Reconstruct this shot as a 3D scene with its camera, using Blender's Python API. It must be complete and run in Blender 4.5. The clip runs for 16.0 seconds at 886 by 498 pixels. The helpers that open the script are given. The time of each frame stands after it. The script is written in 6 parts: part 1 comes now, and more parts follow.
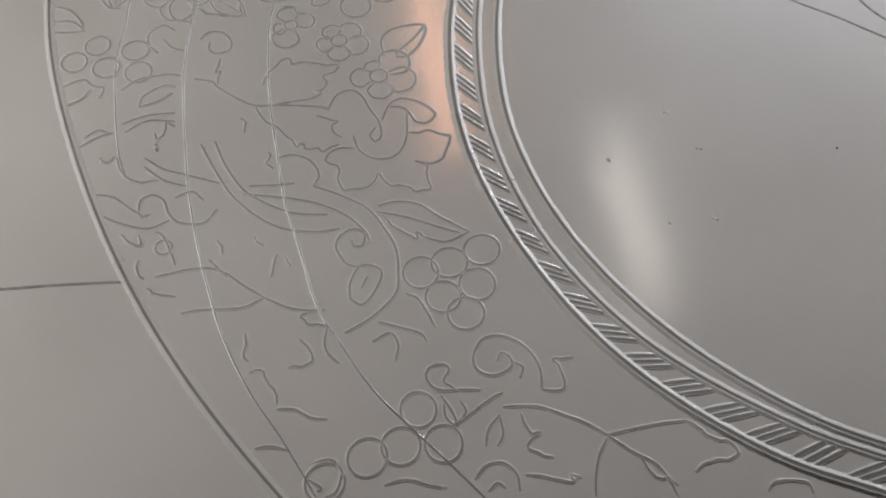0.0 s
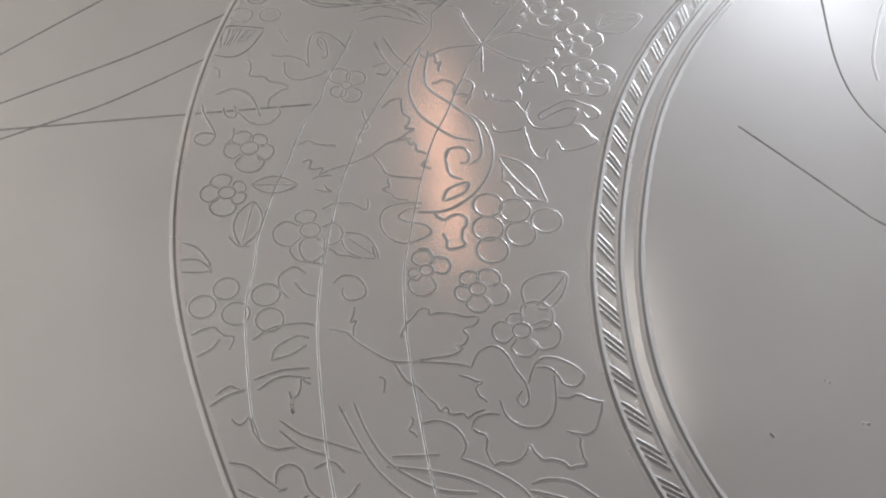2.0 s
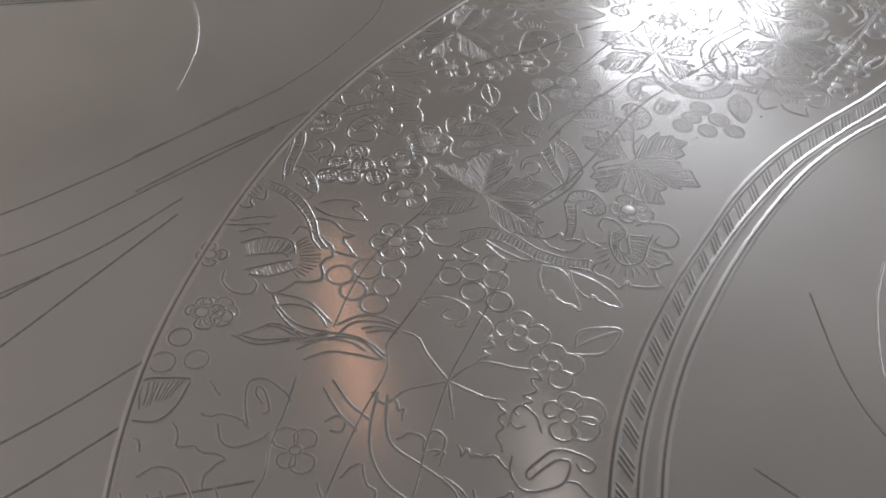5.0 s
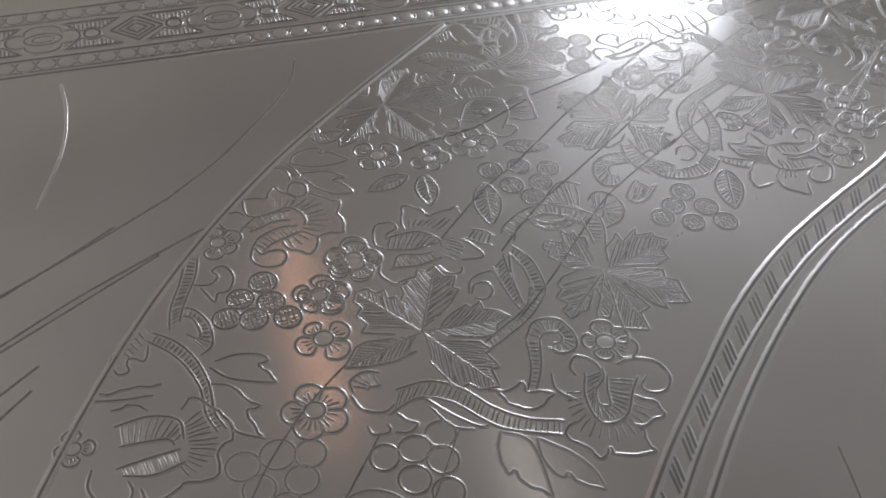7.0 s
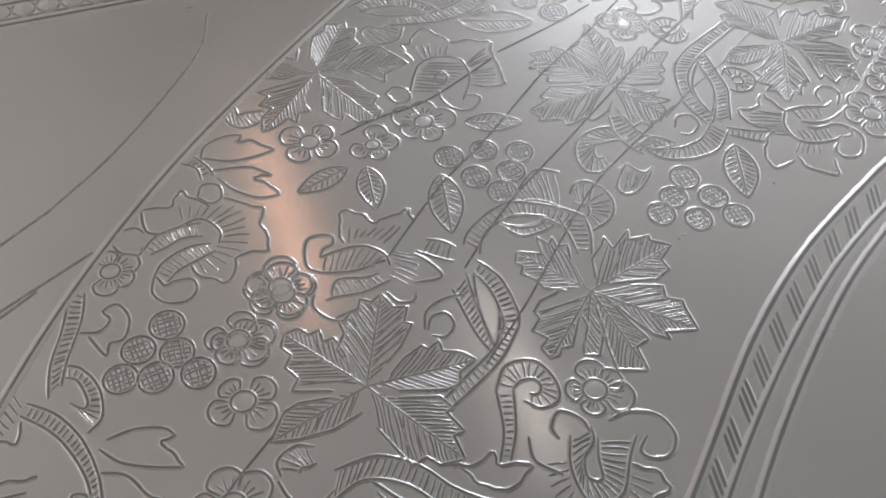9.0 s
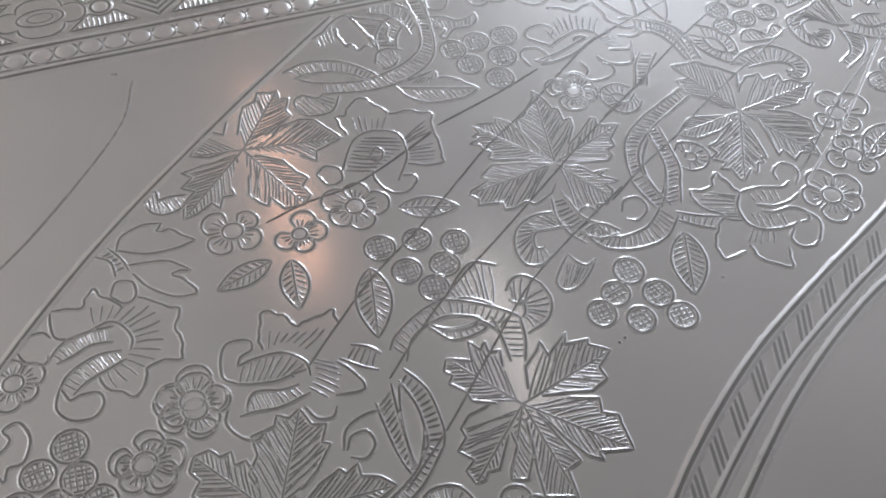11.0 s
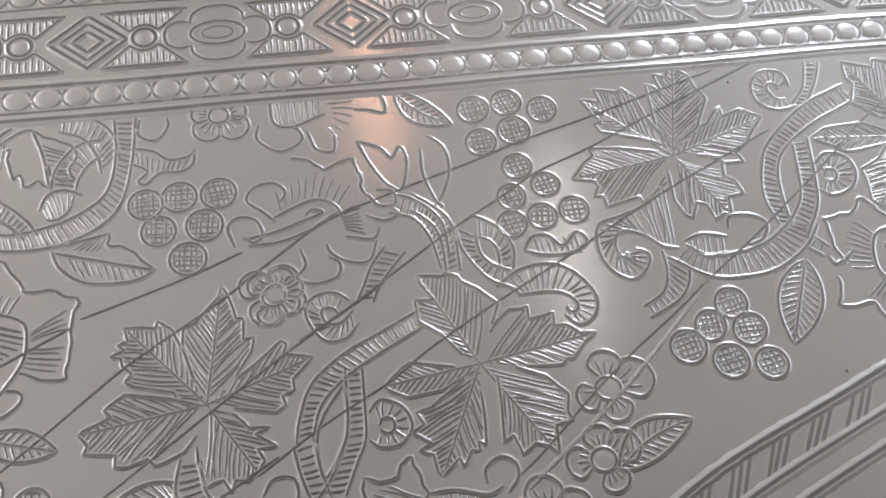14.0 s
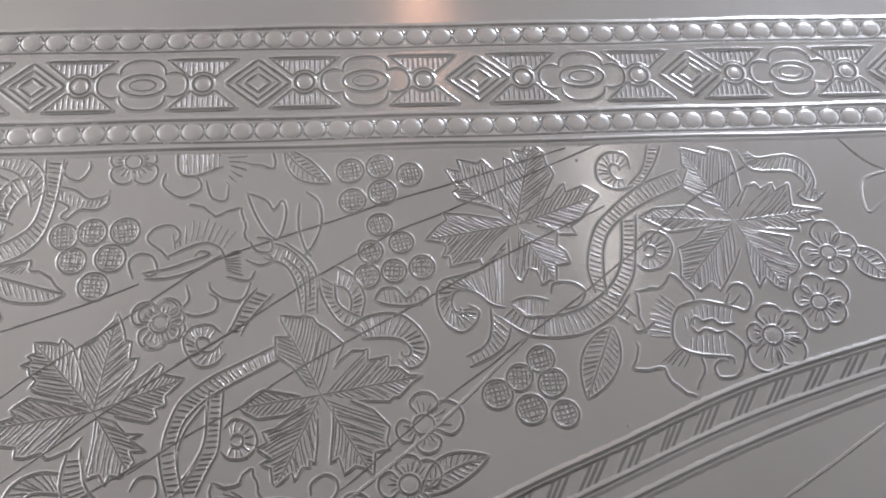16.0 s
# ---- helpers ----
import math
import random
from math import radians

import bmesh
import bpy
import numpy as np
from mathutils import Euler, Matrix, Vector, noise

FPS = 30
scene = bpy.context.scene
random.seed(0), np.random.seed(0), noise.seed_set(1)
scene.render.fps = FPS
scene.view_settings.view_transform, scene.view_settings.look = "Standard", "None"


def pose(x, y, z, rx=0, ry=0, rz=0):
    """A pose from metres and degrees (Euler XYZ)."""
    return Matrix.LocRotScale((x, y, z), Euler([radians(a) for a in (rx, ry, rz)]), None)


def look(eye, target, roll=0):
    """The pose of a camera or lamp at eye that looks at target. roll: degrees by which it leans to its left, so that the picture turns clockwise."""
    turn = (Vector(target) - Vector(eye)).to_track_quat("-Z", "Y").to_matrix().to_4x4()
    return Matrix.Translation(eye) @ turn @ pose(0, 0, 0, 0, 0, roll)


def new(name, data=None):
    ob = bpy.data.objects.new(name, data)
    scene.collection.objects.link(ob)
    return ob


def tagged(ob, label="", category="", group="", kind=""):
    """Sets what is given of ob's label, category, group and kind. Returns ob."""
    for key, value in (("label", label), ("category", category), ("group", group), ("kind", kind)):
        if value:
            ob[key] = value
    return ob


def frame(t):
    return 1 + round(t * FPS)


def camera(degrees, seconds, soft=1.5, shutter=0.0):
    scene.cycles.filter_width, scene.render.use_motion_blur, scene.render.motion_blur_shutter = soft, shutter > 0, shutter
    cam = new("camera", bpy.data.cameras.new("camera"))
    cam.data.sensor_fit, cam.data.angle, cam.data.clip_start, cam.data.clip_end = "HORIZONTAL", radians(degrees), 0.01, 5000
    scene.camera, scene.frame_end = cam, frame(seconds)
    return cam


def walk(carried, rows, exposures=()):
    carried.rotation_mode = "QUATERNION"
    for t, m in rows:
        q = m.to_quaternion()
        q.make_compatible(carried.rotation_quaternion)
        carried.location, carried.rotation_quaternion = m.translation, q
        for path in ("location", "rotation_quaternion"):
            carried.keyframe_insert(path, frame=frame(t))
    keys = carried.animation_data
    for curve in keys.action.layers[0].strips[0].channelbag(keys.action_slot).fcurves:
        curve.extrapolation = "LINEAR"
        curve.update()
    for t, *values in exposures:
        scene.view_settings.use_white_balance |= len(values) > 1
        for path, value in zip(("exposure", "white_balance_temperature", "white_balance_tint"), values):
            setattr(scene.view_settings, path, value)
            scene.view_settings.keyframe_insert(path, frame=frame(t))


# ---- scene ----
cam = camera(46.6, 16.0, soft=2.0)
walk(cam, [
    (0, pose(-0.0795, -0.3823, 0.1541, 31.17, -0.48, -8.21)),
    (0.5, pose(-0.0851, -0.3732, 0.1560, 32.69, -0.56, -7.88)),
    (1, pose(-0.0903, -0.3672, 0.1601, 33.96, -0.87, -7.54)),
    (1.5, pose(-0.0970, -0.3592, 0.1600, 35.11, -1.16, -7.11)),
    (2, pose(-0.1028, -0.3494, 0.1610, 37.07, -1.46, -7.00)),
    (2.5, pose(-0.1067, -0.3411, 0.1638, 38.83, -1.75, -7.52)),
    (3, pose(-0.1105, -0.3331, 0.1646, 40.76, -2.33, -8.86)),
    (3.5, pose(-0.1094, -0.3255, 0.1667, 42.93, -2.54, -10.07)),
    (4, pose(-0.1107, -0.3187, 0.1660, 44.87, -2.47, -11.12)),
    (4.2, pose(-0.1102, -0.3148, 0.1663, 45.78, -2.57, -11.64)),
    (6.3, pose(-0.0964, -0.2577, 0.1514, 45.38, -3.02, -16.26)),
    (6.5, pose(-0.0932, -0.2531, 0.1513, 45.33, -2.70, -16.73)),
    (7, pose(-0.0864, -0.2389, 0.1504, 44.97, -2.39, -17.21)),
    (7.5, pose(-0.0797, -0.2263, 0.1429, 44.22, -2.65, -17.88)),
    (8, pose(-0.0737, -0.2128, 0.1381, 41.85, -2.46, -18.82)),
    (8.2, pose(-0.0712, -0.2066, 0.1371, 41.10, -2.32, -19.26)),
    (10.3, pose(-0.0605, -0.1890, 0.1433, 35.39, -1.79, -19.30)),
    (10.5, pose(-0.0570, -0.1856, 0.1447, 35.71, -1.89, -19.38)),
    (11, pose(-0.0474, -0.1765, 0.1442, 35.95, -2.08, -19.29)),
    (11.5, pose(-0.0319, -0.1634, 0.1466, 34.77, -2.19, -18.69)),
    (12, pose(-0.0166, -0.1533, 0.1462, 34.08, -2.60, -17.82)),
    (12.5, pose(0.0018, -0.1436, 0.1456, 32.56, -2.67, -16.23)),
    (13, pose(0.0171, -0.1324, 0.1460, 30.65, -2.91, -13.24)),
    (13.5, pose(0.0279, -0.1246, 0.1419, 28.98, -2.99, -10.51)),
    (14, pose(0.0366, -0.1190, 0.1416, 27.75, -3.25, -8.48)),
    (14.5, pose(0.0434, -0.1144, 0.1471, 26.60, -3.38, -6.12)),
    (15, pose(0.0484, -0.1131, 0.1576, 25.24, -3.22, -4.26)),
    (15.5, pose(0.0580, -0.1157, 0.1711, 24.24, -3.15, -3.41)),
    (16, pose(0.0677, -0.1167, 0.1799, 23.73, -2.99, -3.36)),
], exposures=[(0, 0.38, 6850, 10), (1.5, 0.48, 6750, 10), (2.5, 0.37, 6750, 11), (4.2, -0.2, 6950, 12), (6.3, -0.71, 7050, 12), (6.9, -0.52, 6950, 12),
               (7.5, -0.4, 6850, 12), (8.2, 0.12, 6950, 11), (10.3, 0.25, 6500, 11), (12, 0.48, 6500, 11), (13, 0.6, 6520, 11), (13.5, 0.67, 6850, 11), (14, 0.6, 6750, 11), (16, 0.53, 6550, 12)])

# ---- light ----
world = bpy.data.worlds.new("overcast_sky")
scene.world = world
world.use_nodes = True
sky = world.node_tree.nodes.new("ShaderNodeTexSky")
sky.sky_type = 'NISHITA'
sky.sun_disc = False
sky.sun_elevation, sky.sun_rotation = radians(38), radians(20)
back = world.node_tree.nodes["Background"]
back.inputs["Strength"].default_value = 0.12
world.node_tree.links.new(sky.outputs[0], back.inputs["Color"])

ROOM = (-2.6, 3.4, -2.6, 3.2, -0.78, 2.45)   # x0 x1 y0 y1 floor ceiling
WIN_N = (1.60, 2.30, 1.45, 2.25)             # x0 x1 z0 z1 in the far wall
ADDED_WIN = (-0.2, 3.0, -0.4, 2.3)               # y0 y1 z0 z1 of the added openings in the side walls


def area_lamp(name, m, sx, sy, power, colour):
    d = bpy.data.lights.new(name, 'AREA')
    d.shape, d.size, d.size_y, d.energy, d.color = 'RECTANGLE', sx, sy, power, colour
    ob = new(name, d)
    ob.matrix_world = m
    return ob


area_lamp("daylight_far_window", look((1.95, 3.22, 1.85), (1.95, 0, 1.0)), 0.72, 0.80, 22, (0.78, 0.88, 1.0))
# The two wide side lamps are added, unseen fill for even ambient light.
area_lamp("added_fill_east", look((3.42, 1.4, 0.95), (0, 1.4, 1.1)), 3.1, 2.6, 23, (0.97, 0.99, 1.0))
area_lamp("added_fill_west", look((-2.62, 1.4, 0.95), (0, 1.4, 1.1)), 3.1, 2.6, 44, (1.0, 0.98, 0.95))
area_lamp("warm_ceiling_light", look((0.25, 1.95, 2.42), (0.25, 1.95, 0)), 0.04, 0.80, 0.22, (1.0, 0.52, 0.33))
area_lamp("white_ceiling_light", look((0.74, 1.18, 2.42), (0.74, 1.18, 0)), 0.035, 0.60, 0.10, (1.0, 0.97, 0.92))


# ---- materials ----
def material(name):
    m = bpy.data.materials.new(name)
    m.use_nodes = True
    return m, m.node_tree.nodes, m.node_tree.links, m.node_tree.nodes["Principled BSDF"]


def metal(name, low, high, rough, spread, wave=0.12, grain=0.10):
    """Hand-planished pale metal: cloudy tone, fine rubbed scratches and a slow waviness."""
    m, n, l, p = material(name)
    p.inputs["Metallic"].default_value = 1.0
    co = n.new("ShaderNodeTexCoord")
    geo = n.new("ShaderNodeNewGeometry")
    cloud = n.new("ShaderNodeTexNoise")
    cloud.inputs["Scale"].default_value, cloud.inputs["Detail"].default_value = 22, 5
    l.new(geo.outputs["Position"], cloud.inputs["Vector"])
    ramp = n.new("ShaderNodeValToRGB")
    ramp.color_ramp.elements[0].color, ramp.color_ramp.elements[1].color = (*low, 1), (*high, 1)
    ramp.color_ramp.elements[0].position, ramp.color_ramp.elements[1].position = 0.30, 0.70
    l.new(cloud.outputs["Fac"], ramp.inputs["Fac"])
    l.new(ramp.outputs["Color"], p.inputs["Base Color"])
    stretch = n.new("ShaderNodeMapping")
    stretch.inputs["Scale"].default_value = (700, 5200, 700)
    stretch.inputs["Rotation"].default_value = (0, 0, 0.5)
    l.new(geo.outputs["Position"], stretch.inputs["Vector"])
    rub = n.new("ShaderNodeTexNoise")
    rub.inputs["Scale"].default_value, rub.inputs["Detail"].default_value = 1.0, 3
    l.new(stretch.outputs["Vector"], rub.inputs["Vector"])
    add = n.new("ShaderNodeMath")
    add.operation = 'MULTIPLY_ADD'
    add.inputs[1].default_value, add.inputs[2].default_value = spread, rough - spread / 2
    l.new(cloud.outputs["Fac"], add.inputs[0])
    l.new(add.outputs[0], p.inputs["Roughness"])
    slow = n.new("ShaderNodeTexNoise")
    slow.inputs["Scale"].default_value, slow.inputs["Detail"].default_value = 45, 2
    l.new(geo.outputs["Position"], slow.inputs["Vector"])
    b1 = n.new("ShaderNodeBump")
    b1.inputs["Strength"].default_value, b1.inputs["Distance"].default_value = wave, 0.0006
    l.new(slow.outputs["Fac"], b1.inputs["Height"])
    b2 = n.new("ShaderNodeBump")
    b2.inputs["Strength"].default_value, b2.inputs["Distance"].default_value = grain, 0.00002
    l.new(rub.outputs["Fac"], b2.inputs["Height"])
    l.new(b1.outputs["Normal"], b2.inputs["Normal"])
    l.new(b2.outputs["Normal"], p.inputs["Normal"])
    return m


def matte(name, low, high, rough, scale, bump=0.1):
    m, n, l, p = material(name)
    geo = n.new("ShaderNodeNewGeometry")
    t = n.new("ShaderNodeTexNoise")
    t.inputs["Scale"].default_value, t.inputs["Detail"].default_value = scale, 6
    l.new(geo.outputs["Position"], t.inputs["Vector"])
    r = n.new("ShaderNodeValToRGB")
    r.color_ramp.elements[0].color, r.color_ramp.elements[1].color = (*low, 1), (*high, 1)
    r.color_ramp.elements[0].position, r.color_ramp.elements[1].position = 0.32, 0.68
    l.new(t.outputs["Fac"], r.inputs["Fac"])
    l.new(r.outputs["Color"], p.inputs["Base Color"])
    p.inputs["Roughness"].default_value = rough
    b = n.new("ShaderNodeBump")
    b.inputs["Strength"].default_value, b.inputs["Distance"].default_value = bump, 0.002
    l.new(t.outputs["Fac"], b.inputs["Height"])
    l.new(b.outputs["Normal"], p.inputs["Normal"])
    return m


SILVER = metal("pale_silver_metal", (0.71, 0.680, 0.682), (0.79, 0.760, 0.762), 0.13, 0.06, 0.10, 0.22)
WORKED = metal("hammered_silver_metal", (0.70, 0.670, 0.672), (0.78, 0.750, 0.752), 0.28, 0.08, 0.12, 0.22)
# Darker tone puts groove shade into the colour, whatever the valley reflects.
GROOVE_SHADE = metal("shaded_cut_metal", (0.24, 0.231, 0.227), (0.38, 0.367, 0.361), 0.30, 0.10, 0.03, 0.05)
# A paler tone of the same groove shade, for shallow and unfinished lines.
PALE_GROOVE_SHADE = metal("pale_shaded_cut_metal", (0.30, 0.288, 0.283), (0.45, 0.433, 0.427), 0.30, 0.10, 0.03, 0.05)
GRAPHITE = matte("graphite_pencil", (0.26, 0.235, 0.215), (0.40, 0.37, 0.345), 0.5, 900)
PLASTER = matte("pale_plaster", (0.66, 0.655, 0.64), (0.72, 0.715, 0.70), 0.9, 3)
WHITE = matte("white_wall_paint", (0.80, 0.795, 0.78), (0.86, 0.855, 0.84), 0.9, 3)
CHALK = matte("off_white_ceiling_paint", (0.66, 0.655, 0.645), (0.72, 0.715, 0.705), 0.9, 3)
FLOOR = matte("grey_concrete", (0.22, 0.21, 0.20), (0.30, 0.29, 0.27), 0.8, 6)
WOOD = matte("brown_wood", (0.16, 0.09, 0.05), (0.26, 0.16, 0.09), 0.5, 30)
# Near-black boards, added to give the grooves something dark to reflect.
SHADE_BOARDS = matte("dark_shading_boards", (0.035, 0.025, 0.02), (0.06, 0.045, 0.035), 0.6, 12)
PAINT = matte("white_window_paint", (0.74, 0.73, 0.70), (0.80, 0.79, 0.76), 0.4, 20)


# ---- building helpers (plan in millimetres on the sheet) ----
MM = 0.001


def link_mesh(name, verts, faces, mat, parent=None, label="", smooth=True):
    me = bpy.data.meshes.new(name)
    me.from_pydata(verts, [], faces)
    me.materials.append(mat)
    me.polygons.foreach_set("use_smooth", [smooth] * len(me.polygons))
    me.update()
    ob = new(name, me)
    ob.parent = parent
    return tagged(ob, label)


def box(x0, x1, y0, y1, z0, z1):
    v = [(x, y, z) for z in (z0, z1) for y in (y0, y1) for x in (x0, x1)]
    f = [(0, 2, 3, 1), (4, 5, 7, 6), (0, 1, 5, 4), (2, 6, 7, 3), (0, 4, 6, 2), (1, 3, 7, 5)]
    return v, f


def boxes(*dims):
    vs, fs = [], []
    for d in dims:
        v, f = box(*d)
        fs += [tuple(i + len(vs) for i in q) for q in f]
        vs += v
    return vs, fs


def spline(ctrl, step=0.8, closed=False):
    """An even chain of points on a smooth curve through a few control points."""
    c = [Vector(p) for p in ctrl]
    n = len(c)
    if n == 2:
        k = max(2, int((c[1] - c[0]).length / step))
        return [c[0].lerp(c[1], i / k) for i in range(k + 1)]
    out = []
    for i in range(n if closed else n - 1):
        if closed:
            a, b, d, e = c[i - 1], c[i], c[(i + 1) % n], c[(i + 2) % n]
        else:
            b, d = c[i], c[i + 1]
            a = c[i - 1] if i else b * 2 - d
            e = c[i + 2] if i + 2 < n else d * 2 - b
        k = max(2, int((d - b).length / step))
        for j in range(k):
            t = j / k
            out.append(0.5 * ((2 * b) + (d - a) * t + (2 * a - 5 * b + 4 * d - e) * t * t + (3 * b - a - 3 * d + e) * t ** 3))
    if not closed:
        out.append(c[-1])
    return out


def even(pts, step=0.45):
    """The same chain with corners kept and long pieces cut into short ones."""
    out = [Vector(pts[0])]
    for a, b in zip(pts, pts[1:]):
        a, b = Vector(a), Vector(b)
        k = max(1, int((b - a).length / step))
        out += [a.lerp(b, (i + 1) / k) for i in range(k)]
    return out


class Relief:
    """Gathers chased lines and low swells into one mesh."""

    def __init__(self):
        self.v, self.f, self.dark = [], [], set()
        self.rng = random.Random(5)

    def line(self, pts, w=0.30, h=0.15, closed=False, taper=2, z=0.0, shoulder=0.9):
        """A chased line: a sharp valley, w mm to each side, between lips that fall away over the shoulder."""
        pts = [Vector(p) for p in pts]
        n = len(pts)
        if n < 2:
            return self
        base = len(self.v)
        far = w + shoulder
        cols = ((-far, -1), (-w - shoulder * 0.35, 0.50), (-w, 1.0), (0.0, 0.08), (w, 1.0), (w + shoulder * 0.35, 0.50), (far, -1))
        for i, p in enumerate(pts):
            if closed:
                d = pts[(i + 1) % n] - pts[i - 1]
                s = 1.0
            else:
                d = pts[min(i + 1, n - 1)] - pts[max(i - 1, 0)]
                e = min(i, n - 1 - i)
                s = 1.0 if taper == 0 or e >= taper else 0.35 + 0.65 * e / taper
            d = d.normalized() if d.length > 1e-9 else Vector((1, 0))
            q = Vector((-d.y, d.x))
            wob = 1.0 + 0.16 * (self.rng.random() - 0.5)
            for u, k in cols:
                a = p + q * (u * (0.55 + 0.45 * s) * wob)
                zz = (k * h * s if k > 0 else -0.01) + z
                self.v.append((a.x * MM, a.y * MM, zz * MM))
        m = len(cols)
        for i in range(n if closed else n - 1):
            j = (i + 1) % n
            for k in range(m - 1):
                # valley walls take the second material, mostly the painted groove shade
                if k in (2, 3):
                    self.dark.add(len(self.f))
                self.f.append((base + i * m + k + 1, base + i * m + k, base + j * m + k, base + j * m + k + 1))
        return self

    def patch(self, fn, rows, cols, flip=False, dark=None):
        """A grid of fn(row, column) -> x, y, z in mm; dark(row, column) tells the cut faces."""
        base = len(self.v)
        for i in range(rows + 1):
            for j in range(cols + 1):
                x, y, z = fn(i, j)
                self.v.append((x * MM, y * MM, z * MM))
        k = cols + 1
        for i in range(rows):
            for j in range(cols):
                q = (base + i * k + j, base + i * k + j + 1, base + (i + 1) * k + j + 1, base + (i + 1) * k + j)
                if dark and dark(i, j):
                    self.dark.add(len(self.f))
                self.f.append(q[::-1] if flip else q)
        return self

    def swell(self, ring, h=0.25, rings=3, centre=None, power=2.0):
        """A low pillow over a closed outline; a high power makes it flat with steep edges."""
        n = len(ring)
        c = Vector(centre) if centre else sum((Vector(p) for p in ring), Vector((0, 0))) / n
        base = len(self.v)
        for r in range(rings):
            s = 1 - (r / rings) ** 1.5
            z = h * (1 - s ** power)
            for p in ring:
                a = c.lerp(Vector(p), s)
                self.v.append((a.x * MM, a.y * MM, (z if r else -0.01) * MM))
        self.v.append((c.x * MM, c.y * MM, h * MM))
        for r in range(rings - 1):
            for i in range(n):
                j = (i + 1) % n
                a, b = base + r * n, base + (r + 1) * n
                self.f.append((a + i, a + j, b + j, b + i))
        top = len(self.v) - 1
        a = base + (rings - 1) * n
        for i in range(n):
            self.f.append((a + i, a + (i + 1) % n, top))
        return self

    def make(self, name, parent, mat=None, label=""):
        """Links the relief: bright metal, with groove shade put into a darker colour."""
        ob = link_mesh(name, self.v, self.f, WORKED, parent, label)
        ob.data.materials.append(mat or GROOVE_SHADE)
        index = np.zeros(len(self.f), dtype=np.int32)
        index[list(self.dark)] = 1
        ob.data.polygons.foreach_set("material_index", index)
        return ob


def polar(c, a, r):
    return Vector((c[0] + r * math.cos(radians(a)), c[1] + r * math.sin(radians(a))))


def circle(c, rx, ry=None, rot=0, n=20):
    ry = ry or rx
    k = radians(rot)
    return [Vector((c[0] + rx * math.cos(t) * math.cos(k) - ry * math.sin(t) * math.sin(k),
                    c[1] + rx * math.cos(t) * math.sin(k) + ry * math.sin(t) * math.cos(k)))
            for t in (math.tau * i / n for i in range(n))]


# ---- the room round the work ----
x0, x1, y0, y1, z0, z1 = ROOM
T = 0.2


def frame_of_wall(d0, d1, a, b, c, d, lo, hi, along_x):
    """The four pieces of a wall round an opening a..b, c..d."""
    rows = [(lo, a, z0, z1), (b, hi, z0, z1), (a, b, z0, c), (a, b, d, z1)]
    return boxes(*[((p, q, d0, d1, r, s) if along_x else (d0, d1, p, q, r, s)) for p, q, r, s in rows])


SLAB_EDGE = -0.30      # north edge of the added dark slab that darkens reflections
tagged(link_mesh("wall_north", *frame_of_wall(y1, y1 + T, *WIN_N, x0 - T, x1 + T, True), WHITE, smooth=False), "white painted wall with a small high window", "wall", kind="structure")
tagged(link_mesh("wall_east", *frame_of_wall(x1, x1 + T, *ADDED_WIN, y0, y1, False), PLASTER, smooth=False), "pale plastered wall with an added wide opening for fill light", "wall", kind="structure")
# South wall is dark to stand in for dimness behind the viewpoint.
tagged(link_mesh("wall_south", *box(x0 - T, x1 + T, y0 - T, y0, z0, z1), SHADE_BOARDS, smooth=False), "unseen wall made dark to darken reflections in the sheet", "wall", kind="structure")
tagged(link_mesh("wall_west", *frame_of_wall(x0 - T, x0, *ADDED_WIN, y0, y1, False), PLASTER, smooth=False), "pale plastered wall with an added wide opening for fill light", "wall", kind="structure")
tagged(link_mesh("floor", *box(x0 - T, x1 + T, y0 - T, y1 + T, z0 - 0.1, z0), FLOOR, smooth=False), "grey concrete workshop floor", "floor", kind="structure")
tagged(link_mesh("ceiling", *box(x0 - T, x1 + T, y0 - T, y1 + T, z1, z1 + 0.1), CHALK, smooth=False), "off-white painted workshop ceiling", "ceiling", kind="structure")
# Added unseen slab: groove sides mirror its darkness from overhead.
tagged(link_mesh("added_shade_slab", *box(x0, x1, y0, SLAB_EDGE, 1.15, 1.25), SHADE_BOARDS, smooth=False), "added low dark slab, unseen, that darkens reflections in the sheet", "ceiling", kind="structure")


def window(name, m, win, turned=False):
    a, b, c, d = win
    ob = new(name)
    ob.location = (m, a, c) if turned else (a, m, c)
    ob.rotation_euler = (0, 0, radians(90) if turned else 0)
    tagged(ob, "white painted window frame with an area lamp in its opening", "window", kind="structure")
    k = 0.04
    v, f = boxes((0, k, -0.03, 0.03, 0, d - c), (b - a - k, b - a, -0.03, 0.03, 0, d - c), (k, b - a - k, -0.03, 0.03, 0, k), (k, b - a - k, -0.03, 0.03, d - c - k, d - c))
    link_mesh("window_frame", v, f, PAINT, ob, smooth=False)


window("window_1", y1 + 0.12, WIN_N)
# Both side windows are added to hold the fill lamps.
window("added_window_east", x1 + 0.12, ADDED_WIN, True)
window("added_window_west", x0 - 0.12, ADDED_WIN, True)

# ---- table and sheet ----
table = tagged(new("work_table"), "brown wooden work table under the engraved sheet", "table")
table.location = (0.1, -0.2, z0)
link_mesh("tabletop", *box(-0.8, 0.8, -0.55, 0.55, 0.735, 0.7775), WOOD, table, smooth=False)
for sx in (-0.72, 0.66):
    for sy in (-0.5, 0.44):
        link_mesh("leg", *box(sx, sx + 0.06, sy, sy + 0.06, 0, 0.735), WOOD, table, smooth=False)

tray = tagged(new("engraved_metal_sheet"), "large pale silver metal sheet chased with vines, lying on a table", "metal sheet")
tray.location = (0, 0, 0)
link_mesh("plate", *box(-0.42, 0.62, -0.62, 0.20, -0.0025, 0.0), SILVER, tray, "plain polished silver-grey plate", smooth=False)

